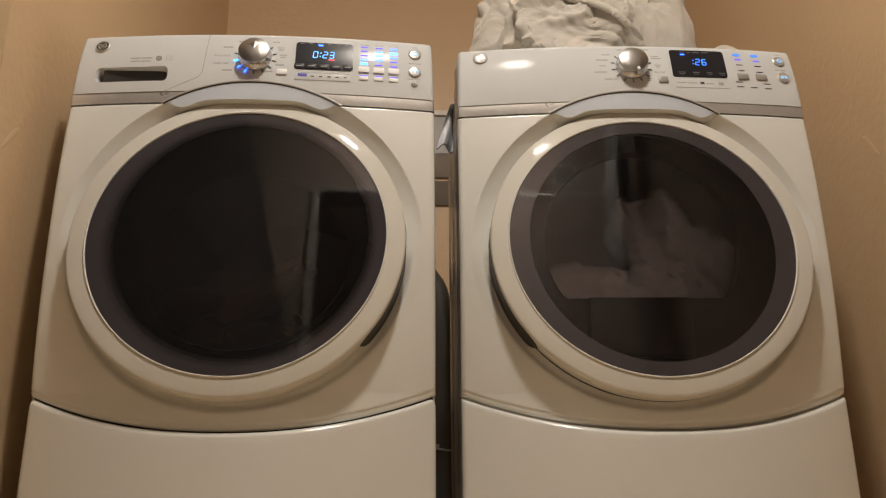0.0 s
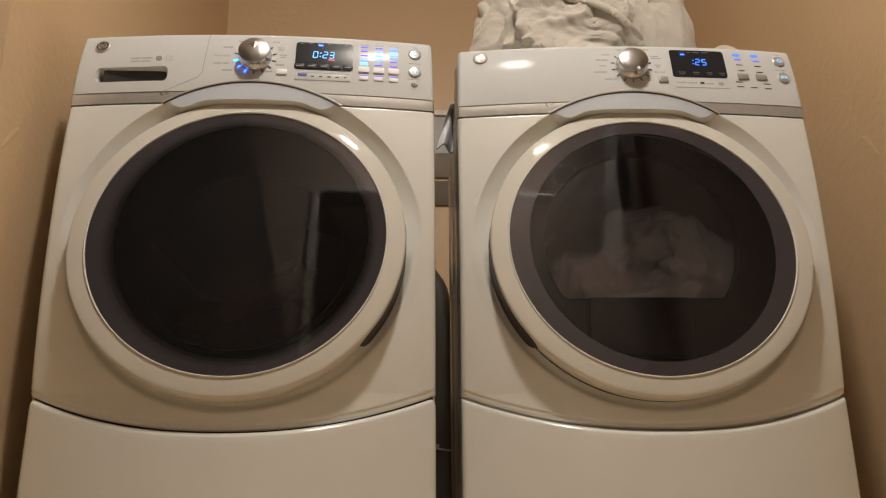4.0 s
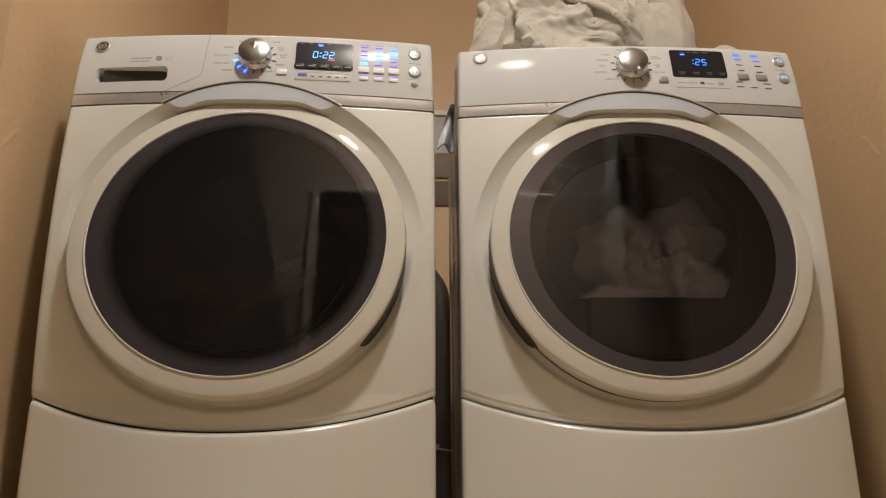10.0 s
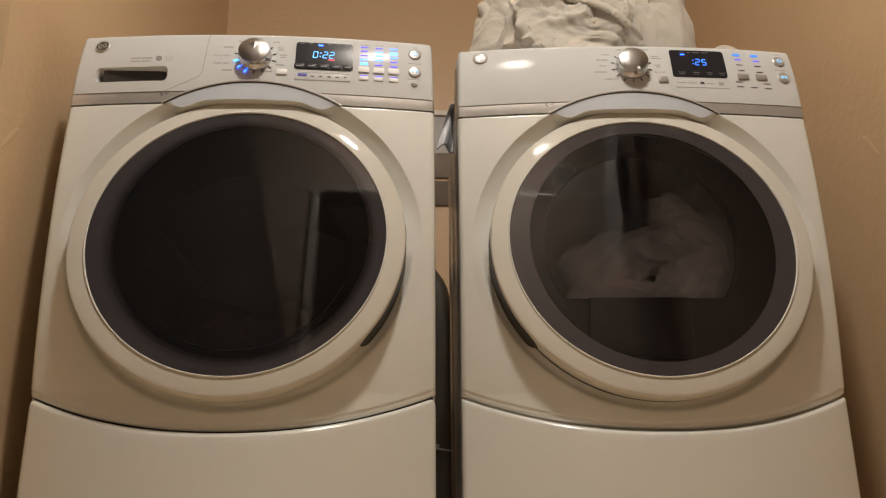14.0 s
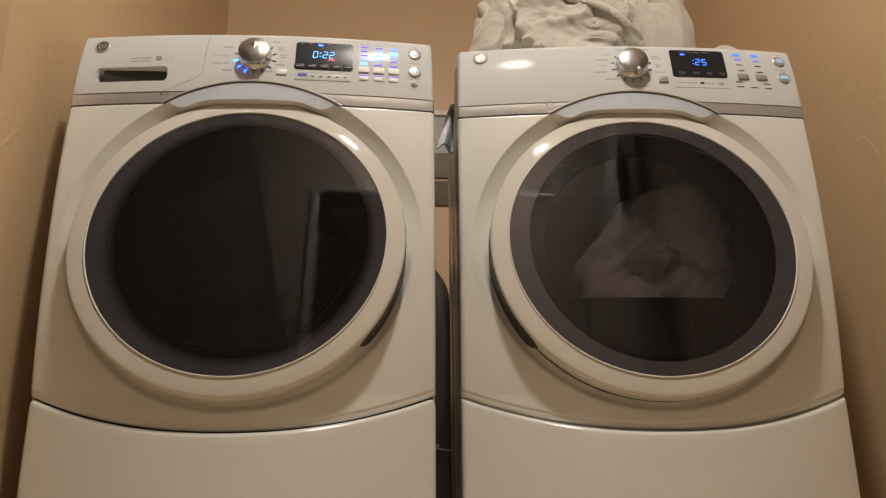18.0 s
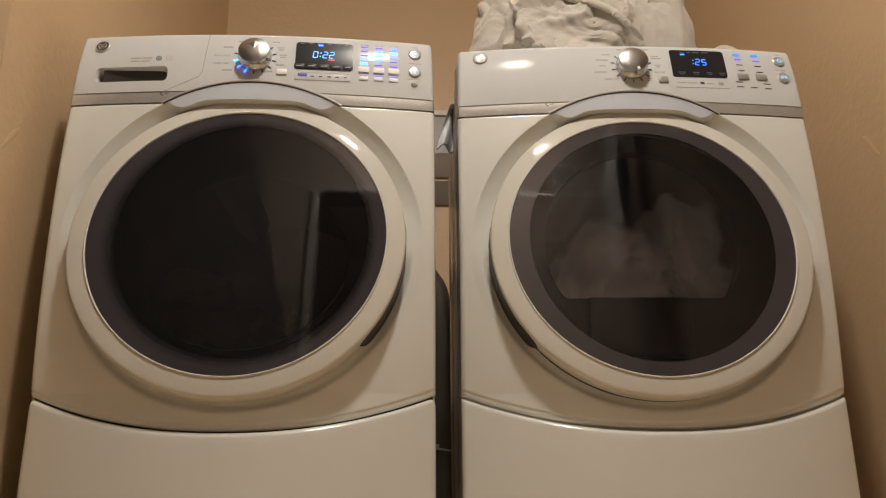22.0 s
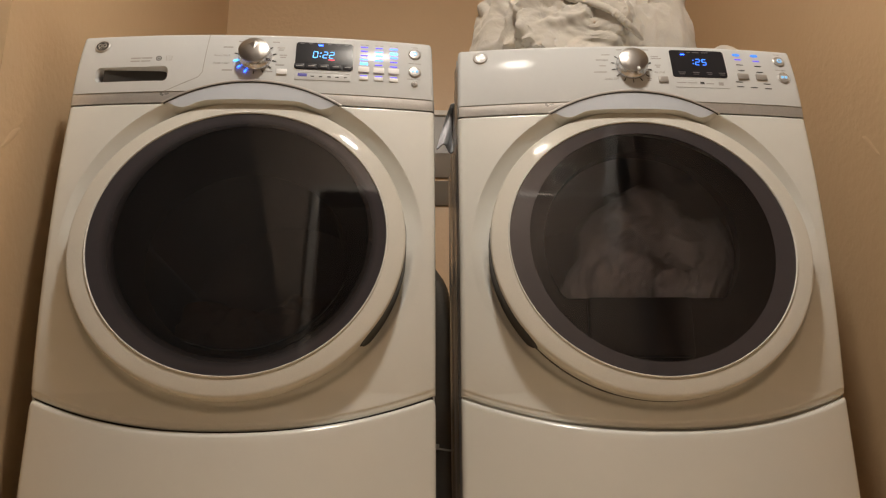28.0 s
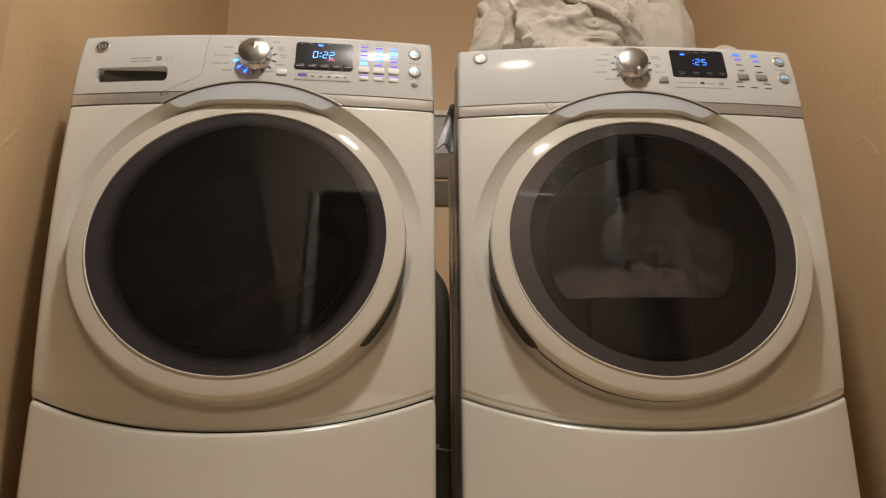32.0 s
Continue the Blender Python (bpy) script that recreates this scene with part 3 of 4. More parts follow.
def inside(root, dryer):
    if dryer:
        # bulkhead with an opening that is cut flat at the bottom by the lint filter housing
        cz, R, flat, cx = 0.615, 0.197, HATCH_FLAT, 0.021
        bm = bmesh.new()
        n = 96
        outer, inner, deep = [], [], []
        for i in range(n):
            a = 2 * math.pi * i / n
            x, z = R * math.cos(a), R * math.sin(a)
            z = max(z, flat - cz)
            outer.append(bm.verts.new((0.325 * math.cos(a), 0.075, 0.585 + 0.30 * math.sin(a))))
            inner.append(bm.verts.new((cx + x, 0.080, cz + z)))
            deep.append(bm.verts.new((cx + x, 0.110, cz + z)))
        for i in range(n):
            j = (i + 1) % n
            bm.faces.new((outer[i], outer[j], inner[j], inner[i]))
            bm.faces.new((inner[i], inner[j], deep[j], deep[i]))
        part("bulkhead", bm, M_BULKHEAD, root, "dark bulkhead with the drum opening")
        part("lint_filter_housing", boxed((-0.10, 0.050, flat - 0.12), (0.10, 0.0745, flat - 0.004), 0.006), M_BULKHEAD, root, "dark lint filter housing")
    else:
        bm = lathe([(0.300, -0.075), (0.255, -0.085), (0.235, -0.120), (0.225, -0.135)], 80, DOOR)
        part("door_gasket", bm, M_DARK, root, "dark rubber door gasket")
    drum = new("drum")
    drum.parent = root
    drum.matrix_basis = Matrix.Translation((0, 0.13, 0.585)) @ pose(0, 0, 0, 90, 0, 0)
    drum["label"] = "dark steel drum with three lifters"
    part("drum_shell", lathe([(0.270, 0.0), (0.276, -0.02), (0.276, -0.56), (0.262, -0.585), (0.10, -0.59), (0, -0.58)], 72), M_DRUM, drum)
    for k in range(3):
        a = 2 * math.pi * k / 3 + 0.4
        bm = bmesh.new()
        secs = []
        for yy in linspace(-0.03, -0.54, 8):
            h = 0.055
            secs.append([bm.verts.new((0.277 * math.cos(a + da) - hh * math.cos(a + da), 0.277 * math.sin(a + da) - hh * math.sin(a + da), yy))
                         for da, hh in ((-0.16, 0), (-0.07, h * 0.8), (0, h), (0.07, h * 0.8), (0.16, 0))])
        for p, q in zip(secs, secs[1:]):
            for j in range(4):
                bm.faces.new((p[j], p[j + 1], q[j + 1], q[j]))
        bm.faces.new(secs[0])
        bm.faces.new(secs[-1][::-1])
        part("lifter", bm, M_DRUM, drum)
    MOVING["dryer_drum" if dryer else "washer_drum"] = drum


MOVING = {}
HATCH_FLAT = 0.500


def knob(root, ticks_lit):
    m = on_face(0.0, 0.9375)
    k = new("knob")
    k.parent = root
    k.matrix_basis = m
    k["label"] = "chrome programme knob with a wedge pointer"
    part("knob_skirt", lathe([(0.0325, 0.0), (0.0325, 0.003), (0.0318, 0.006), (0.0300, 0.008), (0.0285, 0.0165), (0.0275, 0.0185)], 64), M_SKIRT, k, "silvery moulded skirt")
    part("knob_cap", lathe([(0.0272, 0.0180), (0.0292, 0.0190), (0.0297, 0.0215), (0.0288, 0.0235), (0.022, 0.0262), (0.010, 0.0278), (0, 0.0280)], 64), M_CAP, k, "brushed metal cap")
    bm = bmesh.new()
    v = [bm.verts.new(c) for c in ((0.001, -0.0200, 0.0264), (-0.0215, 0.0070, 0.0258), (0.0025, 0.0150, 0.0296), (0.0120, 0.0130, 0.0266), (-0.004, 0.0200, 0.0262))]
    for f in ((0, 1, 2), (0, 2, 3), (1, 4, 2), (4, 3, 2)):
        bm.faces.new([v[i] for i in f])
    if not ticks_lit:
        bm.free()
        bm = boxed((-0.0030, -0.0300, 0.0228), (0.0030, -0.0225, 0.0262), 0.0012)
    p = part("knob_pointer", bm, M_CAP if ticks_lit else M_KEY, k, "wedge-shaped pointer" if ticks_lit else "small white notch", smooth=False)
    p.matrix_basis = pose(0, 0, 0, 0, 0, 14 if not ticks_lit else 0)
    for i in range(14):
        a = 2 * math.pi * i / 14 + 0.22
        lit = ticks_lit and i in ticks_lit
        bm = boxed((0.0340, -0.0010, 0.0), (0.0415, 0.0010, 0.0012), 0.0002, 1, pose(0, 0, 0, 0, 0, math.degrees(a)))
        part("tick_mark", bm, (M_CYAN if i == min(ticks_lit) else M_BLUE) if lit else M_BLACKPRINT, k, "lit blue tick" if lit else "")
    return k


def controls(root, dryer, slot):
    emblem(-0.3037, 0.967, root, not dryer)
    if not dryer:
        # drawer grip
        x0, x1, z0, z1 = slot
        yb = face(-0.236, (z0 + z1) / 2)
        bm = bmesh.new()

        def rr(px, pz, t):
            return Vector((px, face(px, pz) + 0.002 - (0.0024 if t == 0 else 0) + 0.030 * t, pz))

        def loop(t, grow):
            out = []
            r = 0.014
            w, h = (x1 - x0) / 2 + grow, (z1 - z0) / 2 + grow
            cx, cz = (x0 + x1) / 2, (z0 + z1) / 2
            for q, (sx, sz) in enumerate(((1, 1), (-1, 1), (-1, -1), (1, -1))):
                for i in range(7):
                    a = math.pi / 2 * (q + i / 6)
                    out.append(bm.verts.new(rr(cx + sx * (w - r) + r * math.cos(a), cz + sz * (h - r) + r * math.sin(a), t)))
            return out

        loops = [loop(0.0, 0.008), loop(0.0, 0.001), loop(0.12, -0.0015), loop(0.9, -0.003)]
        for p, q in zip(loops, loops[1:]):
            for i in range(len(p)):
                j = (i + 1) % len(p)
                bm.faces.new((p[i], p[j], q[j], q[i]))
        part("drawer_grip", bm, M_PANEL, root, "white moulded drawer grip")
        bm = bmesh.new()
        box(bm, (x0 + 0.012, yb + 0.014, z0 + 0.002), (x1 - 0.004, yb + 0.034, z1 - 0.002), 0.002)
        part("grip_hollow", bm, M_HOLLOW, root, "dark grey hollow of the drawer grip")
        # the drawer's joint
        for (ax, az), (bx, bz) in (((-0.0939, 0.9895), (-0.0985, 0.905)), ((-0.0985, 0.905), (-0.106, 0.893)), ((-0.106, 0.893), (-0.168, 0.8635))):
            bm = bmesh.new()
            n = 10
            rows = []
            dx, dz = bx - ax, bz - az
            ln = math.hypot(dx, dz)
            ox, oz = -dz / ln * 0.0007, dx / ln * 0.0007
            az, bz = up_panel(az), up_panel(bz)
            dz = bz - az
            for i in range(n + 1):
                t = i / n
                px, pz = ax + dx * t, az + dz * t
                rows.append([bm.verts.new((px + ox * s, face(px, pz) - 0.0003, pz + oz * s)) for s in (-1, 1)])
            for p, q in zip(rows, rows[1:]):
                bm.faces.new((p[0], p[1], q[1], q[0]))
            thicken(bm, 0.0006)
            part("drawer_joint", bm, M_PRINT, root)
        bars(-0.242, -0.200, 0.9370, 0.0032, M_PRINT, root, 2)
        bars(-0.242, -0.203, 0.9302, 0.0026, M_PRINT, root, 2)
        part("round_mark", lathe([(0.0038, 0.0), (0.0038, 0.0004), (0.0056, 0.0004), (0.0056, 0.0)], 24, on_face(-0.1867, 0.9356), closed=True), M_BLACKPRINT, root)
        slab(-0.1867, 0.9356, 0.004, 0.002, 0.0003, M_BLACKPRINT, root, "print_bar")
        for dx, dz, w, h in ((0, 0.0045, 0.011, 0.0008), (0, -0.0045, 0.011, 0.0008), (-0.0055, 0, 0.0008, 0.009), (0.0055, 0, 0.0008, 0.009), (0, 0, 0.006, 0.0008)):
            slab(-0.1668 + dx, 0.936 + dz, w, h, 0.0002, M_PRINT, root, "print_bar")
        knob(root, (7, 8, 9))
        for text, x, z in (("Quick Wash", -0.0640, 0.9413), ("Rinse + Spin", -0.0640, 0.9240)):
            letters(text, 0.0062, on_face(x, z, 0.0003), M_PRINT, root, "programme_name")
        for x, z, w in ((-0.0545, 0.9608, 0.019), (-0.052, 0.9085, 0.020), (-0.030, 0.9745, 0.011), (0.0375, 0.9743, 0.014), (0.0485, 0.9610, 0.015),
                        (0.0485, 0.9560, 0.010), (0.0535, 0.9440, 0.014), (0.0535, 0.9390, 0.011), (0.0485, 0.9215, 0.017), (0.030, 0.9065, 0.012)):
            bars(x - w / 2, x + w / 2, z, 0.0028, M_PRINT, root, 1)
        key = slab(0.0530, 0.9060, 0.0205, 0.0125, 0.0030, M_KEY, root, "steam_key", "square white push key", 0.001)
        bars(0.0475, 0.0590, 0.908, 0.0012, M_PRINT, root, 2)
        # display
        disp(root, 0.0775, 0.1890, 0.9135, 0.9760)
        x0, z0 = 0.1162, 0.9470
        digit("0", x0, z0, M_DIGIT, root)
        colon(0.1258, z0, M_DIGIT, root)
        digit("2", 0.1350, z0, M_DIGIT, root)
        MOVING["washer_stroke"] = digit("3", 0.1475, z0, M_DIGIT, root)["c"]
        slab(0.1475, 0.9360, 0.0120, 0.0030, 0.0004, M_RED, root, "red_indicator", "small red indicator", lift=0.0016)
        slab(0.1250, 0.9690, 0.0090, 0.0036, 0.0004, M_BLUE, root, "blue_indicator", "small blue indicator", lift=0.0016)
        for x in (0.0890, 0.1060, 0.1430, 0.1590, 0.1760):
            slab(x, 0.9722, 0.008, 0.0014, 0.0003, M_DIMPRINT, root, "print_bar", lift=0.0016)
        for x in linspace(0.0860, 0.1800, 5):
            slab(x, 0.9205, 0.0195, 0.0105, 0.0010, M_SOFTKEY, root, "soft_key", "dark grey soft key", 0.0004, lift=0.0014)
            slab(x, 0.9205, 0.0120, 0.0016, 0.0002, M_PRINT, root, "print_bar", lift=0.0025)
        # tray of small lamps
        slab(0.1315, 0.8985, 0.1085, 0.0160, 0.0006, M_PANEL, root, "key_tray", "raised white tray under the display", 0.0004)
        for dz in (-0.0078, 0.0078):
            slab(0.1315, 0.8985 + dz, 0.1070, 0.0006, 0.0008, M_PRINT, root, "tray_line")
        slab(0.0930, 0.9010, 0.0180, 0.0068, 0.0016, M_PURPLEKEY, root, "purple_key", "lit purple push key", 0.0012)
        for x in (0.1123, 0.1286, 0.1448, 0.1599, 0.1761):
            slab(x, 0.8988, 0.0065, 0.0024, 0.0012, M_BLACKPRINT, root, "indicator_slot", "", 0.0004)
        # three columns of lamps with keys below
        kinds = (((0.9716, 0.9623, 0.9517, 0.9425, 0.9333), (M_VIOLET, M_VIOLET, M_VIOLET, M_BLUE, M_CYAN)),
                 ((0.9713, 0.9619, 0.9527, 0.9421, 0.9315), (M_VIOLET, M_BLUE, M_CYAN, M_BLUE, M_VIOLET)),
                 ((0.9711, 0.9604, 0.9511, 0.9406, 0.9300), (M_BLUE, M_CYAN, M_BLUE, M_VIOLET, M_VIOLET)))
        for x, (zs, mats) in zip((0.2110, 0.2402, 0.2695), kinds):
            for z, mat in zip(zs, mats):
                big = mat is M_CYAN
                slab(x, z, 0.0145, 0.0052 if big else 0.0026, 0.0006, mat, root, "led_bar", "lit blue indicator bar", 0.0002)
            slab(x, 0.9185, 0.0215, 0.0125, 0.0032, M_KEY, root, "push_key", "square white push key", 0.0006)
            slab(x, 0.9000, 0.0175, 0.0085, 0.0022, M_KEY, root, "small_push_key", "small white push key", 0.001)
            slab(x, 0.9058, 0.0140, 0.0016, 0.0006, M_VIOLET, root, "led_bar", "dim violet indicator bar")
            bars(x - 0.008, x + 0.008, 0.9775, 0.0016, M_PRINT, root, 2)
        round_button(0.3112, 0.9625, 0.0112, root, "power")
        round_button(0.3112, 0.9215, 0.0112, root, "start")
        round_button(0.3106, 0.8945, 0.0056, root, "lock")
        bars(0.3050, 0.3180, 0.9800, 0.0018, M_PRINT, root, 1)
        bars(0.2990, 0.3230, 0.9415, 0.0018, M_PRINT, root, 2)
        bars(0.2960, 0.3230, 0.9055, 0.0014, M_PRINT, root, 2)
    else:
        knob(root, ())
        for text, x, z in (("Delicates", -0.0580, 0.9530), ("Quick Dry", -0.0430, 0.9085), ("Air Fluff", 0.0555, 0.9240)):
            letters(text, 0.0066, on_face(x, z, 0.0003), M_PRINT, root, "programme_name")
        for x, z, w in ((-0.049, 0.9655, 0.017), (-0.0580, 0.9390, 0.013), (-0.0640, 0.9245, 0.026), (-0.020, 0.9780, 0.012), (0.034, 0.9780, 0.012), (0.0500, 0.9620, 0.014),
                        (0.0530, 0.9570, 0.020), (0.0540, 0.9410, 0.012), (0.0540, 0.9365, 0.007), (0.0330, 0.9095, 0.010), (0.0330, 0.9050, 0.007)):
            bars(x - w / 2, x + w / 2, z, 0.0026, M_PRINT, root, 1)
        slab(0.0610, 0.9070, 0.0195, 0.0135, 0.0030, M_GREYKEY, root, "push_key", "square grey push key", 0.001)
        disp(root, 0.0820, 0.1950, 0.9145, 0.9785)
        z0 = 0.9492
        colon(0.1280, z0, M_DIGIT_DEEP, root)
        digit("2", 0.1370, z0, M_DIGIT_DEEP, root)
        MOVING["dryer_stroke"] = digit("6", 0.1505, z0, M_DIGIT_DEEP, root)["e"]
        slab(0.1085, 0.9668, 0.0090, 0.0022, 0.0004, M_BLUE, root, "blue_indicator", "small blue indicator", lift=0.0016)
        for x, w in ((0.108, 0.010), (0.122, 0.009), (0.137, 0.014), (0.156, 0.014)):
            slab(x, 0.9725, w, 0.0018, 0.0003, M_DIMPRINT, root, "print_bar", lift=0.0016)
        for x, w in ((0.101, 0.014), (0.130, 0.014), (0.158, 0.011), (0.184, 0.013)):
            slab(x, 0.9245, w, 0.0020, 0.0003, M_DIMPRINT, root, "print_bar", lift=0.0016)
            slab(x, 0.9205, w * 0.8, 0.0016, 0.0003, M_DIMPRINT, root, "print_bar", lift=0.0016)
        slab(0.1405, 0.8910, 0.1110, 0.0009, 0.0003, M_PRINT, root, "print_bar")
        bars(0.0880, 0.1290, 0.9015, 0.0022, M_PRINT, root, 2)
        slab(0.1400, 0.9015, 0.0085, 0.0050, 0.0003, M_BLACKPRINT, root, "print_bar")
        bars(0.1480, 0.1640, 0.9008, 0.0018, M_PRINT, root, 1)
        slab(0.1790, 0.9010, 0.0100, 0.0075, 0.0002, M_PRINT, root, "print_bar")
        for x, zs in ((0.2233, (0.9718, 0.9605, 0.9478, 0.9345)), (0.2619, (0.9719, 0.9590, 0.9465, 0.9325))):
            for i, z in enumerate(zs):
                xx = x + 0.0013 * i
                if i == 0:
                    bm = lathe([(0.0085, 0), (0.0080, 0.001), (0, 0.0013)], 28, on_face(xx, z) @ Matrix.Diagonal((1, 0.42, 1, 1)))
                    part("led_lens", bm, M_LENS, root, "lit oval blue indicator")
                else:
                    slab(xx, z, 0.0140, 0.0022, 0.0006, M_VIOLET if i == 1 else M_BLACKPRINT, root, "indicator_slot")
            slab(x + 0.0045, 0.9195, 0.0235, 0.0135, 0.0032, M_GREYKEY, root, "push_key", "square grey push key", 0.001)
        for x, z in ((0.2177, 0.9072), (0.2190, 0.8967), (0.2473, 0.8959), (0.2764, 0.9058), (0.2775, 0.8953)):
            slab(x, z, 0.0145, 0.0020, 0.0005, M_BLACKPRINT, root, "indicator_slot")
        round_button(0.3131, 0.9612, 0.0112, root, "power")
        round_button(0.3150, 0.9222, 0.0118, root, "start")
        bars(0.3060, 0.3190, 0.9790, 0.0018, M_PRINT, root, 1)
        bars(0.3010, 0.3240, 0.9405, 0.0018, M_PRINT, root, 2)



def disp(root, x0, x1, z0, z1):
    """A black display window that follows the bowed panel."""
    x0, x1, z0, z1 = x0 + PANEL["side"], x1 + PANEL["side"], up_panel(z0), up_panel(z1)
    r, mid, half = 0.0055, (z0 + z1) / 2, (z1 - z0) / 2

    def rounded(x, z):
        d = min(r, x - x0, x1 - x)
        z = mid + (z - mid) * (half - r + math.sqrt(max(0.0, r * r - (r - d) ** 2))) / half
        return Vector((x, face(x, z) - 0.0010, z))

    ends = [r * (1 - math.cos(a)) for a in linspace(0, math.pi / 2, 7)]
    bm = sheet([x0 + e for e in ends] + linspace(x0 + 0.012, x1 - 0.012, 10) + [x1 - e for e in ends[::-1]], linspace(z0, z1, 8), rounded)
    thicken(bm, 0.0016)
    part("display", bm, M_DISPLAY, root, "black glass time display")


# ---- the room ----
LEFT, RIGHT, BACK, CEIL = -0.415, 1.300, 1.490, 2.44
REAR, WEST, EAST, NOSE = -1.62, -2.60, 3.20, -0.14


def structure(name, bm, mat, label, category):
    ob = part(name, bm, mat, None, label, smooth=False)
    return tagged(ob, label, category, kind="structure")


def room():
    structure("floor", boxed((WEST - 0.1, REAR - 1.6, -0.05), (EAST + 0.1, BACK + 0.1, 0.0)), M_FLOOR, "brown tiled laundry room floor", "floor")
    structure("ceiling", boxed((WEST - 0.1, REAR - 1.6, CEIL), (EAST + 0.1, BACK + 0.1, CEIL + 0.05)), M_CEIL, "off-white textured ceiling", "ceiling")
    structure("wall_back", boxed((LEFT - 0.1, BACK, 0), (RIGHT + 0.1, BACK + 0.1, CEIL)), M_WALL, "tan painted wall behind the machines", "wall")
    left = structure("wall_left", boxed((LEFT - 0.1, NOSE, 0), (LEFT, BACK, CEIL), 0.0), M_WALL, "tan painted alcove wall beside the washer", "wall")
    right = structure("wall_right", boxed((RIGHT, NOSE, 0), (RIGHT + 0.1, BACK, CEIL), 0.0), M_WALL, "tan painted alcove wall beside the dryer", "wall")
    # light thrown by the chrome, painted as a pale streak on each wall
    wall_streak(left, LEFT, -0.067, 0.755, 0.056, 0.066, 0.0006)
    wall_streak(right, RIGHT, 0.130, 0.853, -0.052, -0.062, -0.0006)
    structure("wall_west", boxed((WEST - 0.1, REAR, 0), (WEST, NOSE, CEIL)), M_HALL, "tan painted side wall", "wall")
    structure("wall_east", boxed((EAST, REAR, 0), (EAST + 0.1, NOSE, CEIL)), M_WALL, "tan painted side wall", "wall")
    structure("wall_front_left", boxed((WEST - 0.1, NOSE, 0), (LEFT - 0.1, NOSE + 0.1, CEIL)), M_WALL, "tan painted wall beside the alcove", "wall")
    structure("wall_front_right", boxed((RIGHT + 0.1, NOSE, 0), (EAST + 0.1, NOSE + 0.1, CEIL)), M_WALL, "tan painted wall beside the alcove", "wall")
    d0, d1, dz = DOORWAY
    bm = boxed((PASSAGE, REAR - 0.1, 0), (d0, REAR, CEIL))
    box(bm, (d1, REAR - 0.1, 0), (EAST + 0.1, REAR, CEIL))
    box(bm, (d0, REAR - 0.1, dz), (d1, REAR, CEIL))
    structure("wall_rear", bm, M_REAR, "taupe painted wall with an open doorway and a passage", "wall")
    bm = boxed((d0 - 0.032, REAR, 0), (d0, REAR + 0.018, dz + 0.032), 0.003)
    box(bm, (d1, REAR, 0), (d1 + 0.032, REAR + 0.018, dz + 0.032), 0.003)
    box(bm, (d0, REAR, dz), (d1, REAR + 0.018, dz + 0.032), 0.003)
    structure("door_casing", bm, M_CASING, "beige painted casing round the doorway", "door frame")
    bm = boxed((WEST, REAR - 1.0, 0), (d1 + 1.2, REAR - 0.9, CEIL))
    box(bm, (WEST - 0.1, REAR - 1.0, 0), (WEST, REAR, CEIL))
    box(bm, (PASSAGE, REAR - 0.9, 0), (PASSAGE + 0.1, REAR - 0.1, CEIL))
    box(bm, (d1 + 1.2, REAR - 1.0, 0), (d1 + 1.3, REAR - 0.1, CEIL))
    structure("wall_hall", bm, M_HALL, "unlit hallway walls beyond the doorway", "wall")


DOORWAY = (-0.050, 0.520, 2.020)
PASSAGE = -1.20


def wall_streak(wall, x, y, z, dy, dz, out):
    """A streak of light painted on the wall as a thin tapering pale strip."""
    bm = bmesh.new()
    n = 12
    rows = []
    for i in range(n + 1):
        t = i / n
        h = 0.011 * math.sin(math.pi * t) ** 0.7 + 0.0005
        c = Vector((x, y + dy * (t - 0.5), z + dz * (t - 0.5) + 0.003 * math.sin(5 * t)))
        rows.append([bm.verts.new(c + Vector((o, 0, k * h))) for o, k in ((0, -1), (out, -0.6), (out, 0.6), (0, 1))])
    for p, q in zip(rows, rows[1:]):
        for j in range(3):
            bm.faces.new((p[j], p[j + 1], q[j + 1], q[j]))
    part("light_streak", bm, M_LIGHT_STREAK, wall, "pale painted streak standing in for light thrown by chrome")


def ceiling_light():
    root = empty("ceiling_light", Matrix.Translation((*LAMP_AT, CEIL)))
    tagged(root, "small round frosted dome lamp on the ceiling, lit", "lamp")
    part("base_plate", lathe([(0, -0.001), (0.108, -0.001), (0.108, -0.012), (0.100, -0.018), (0.090, -0.018)], 40), M_BRIGHT, root, "round metal base plate")
    part("dome", lathe([(0.090 * math.cos(a), -0.016 - 0.060 * math.sin(a)) for a in linspace(0, math.pi / 2, 14)], 40), M_DOME, root, "frosted glass dome, lit")


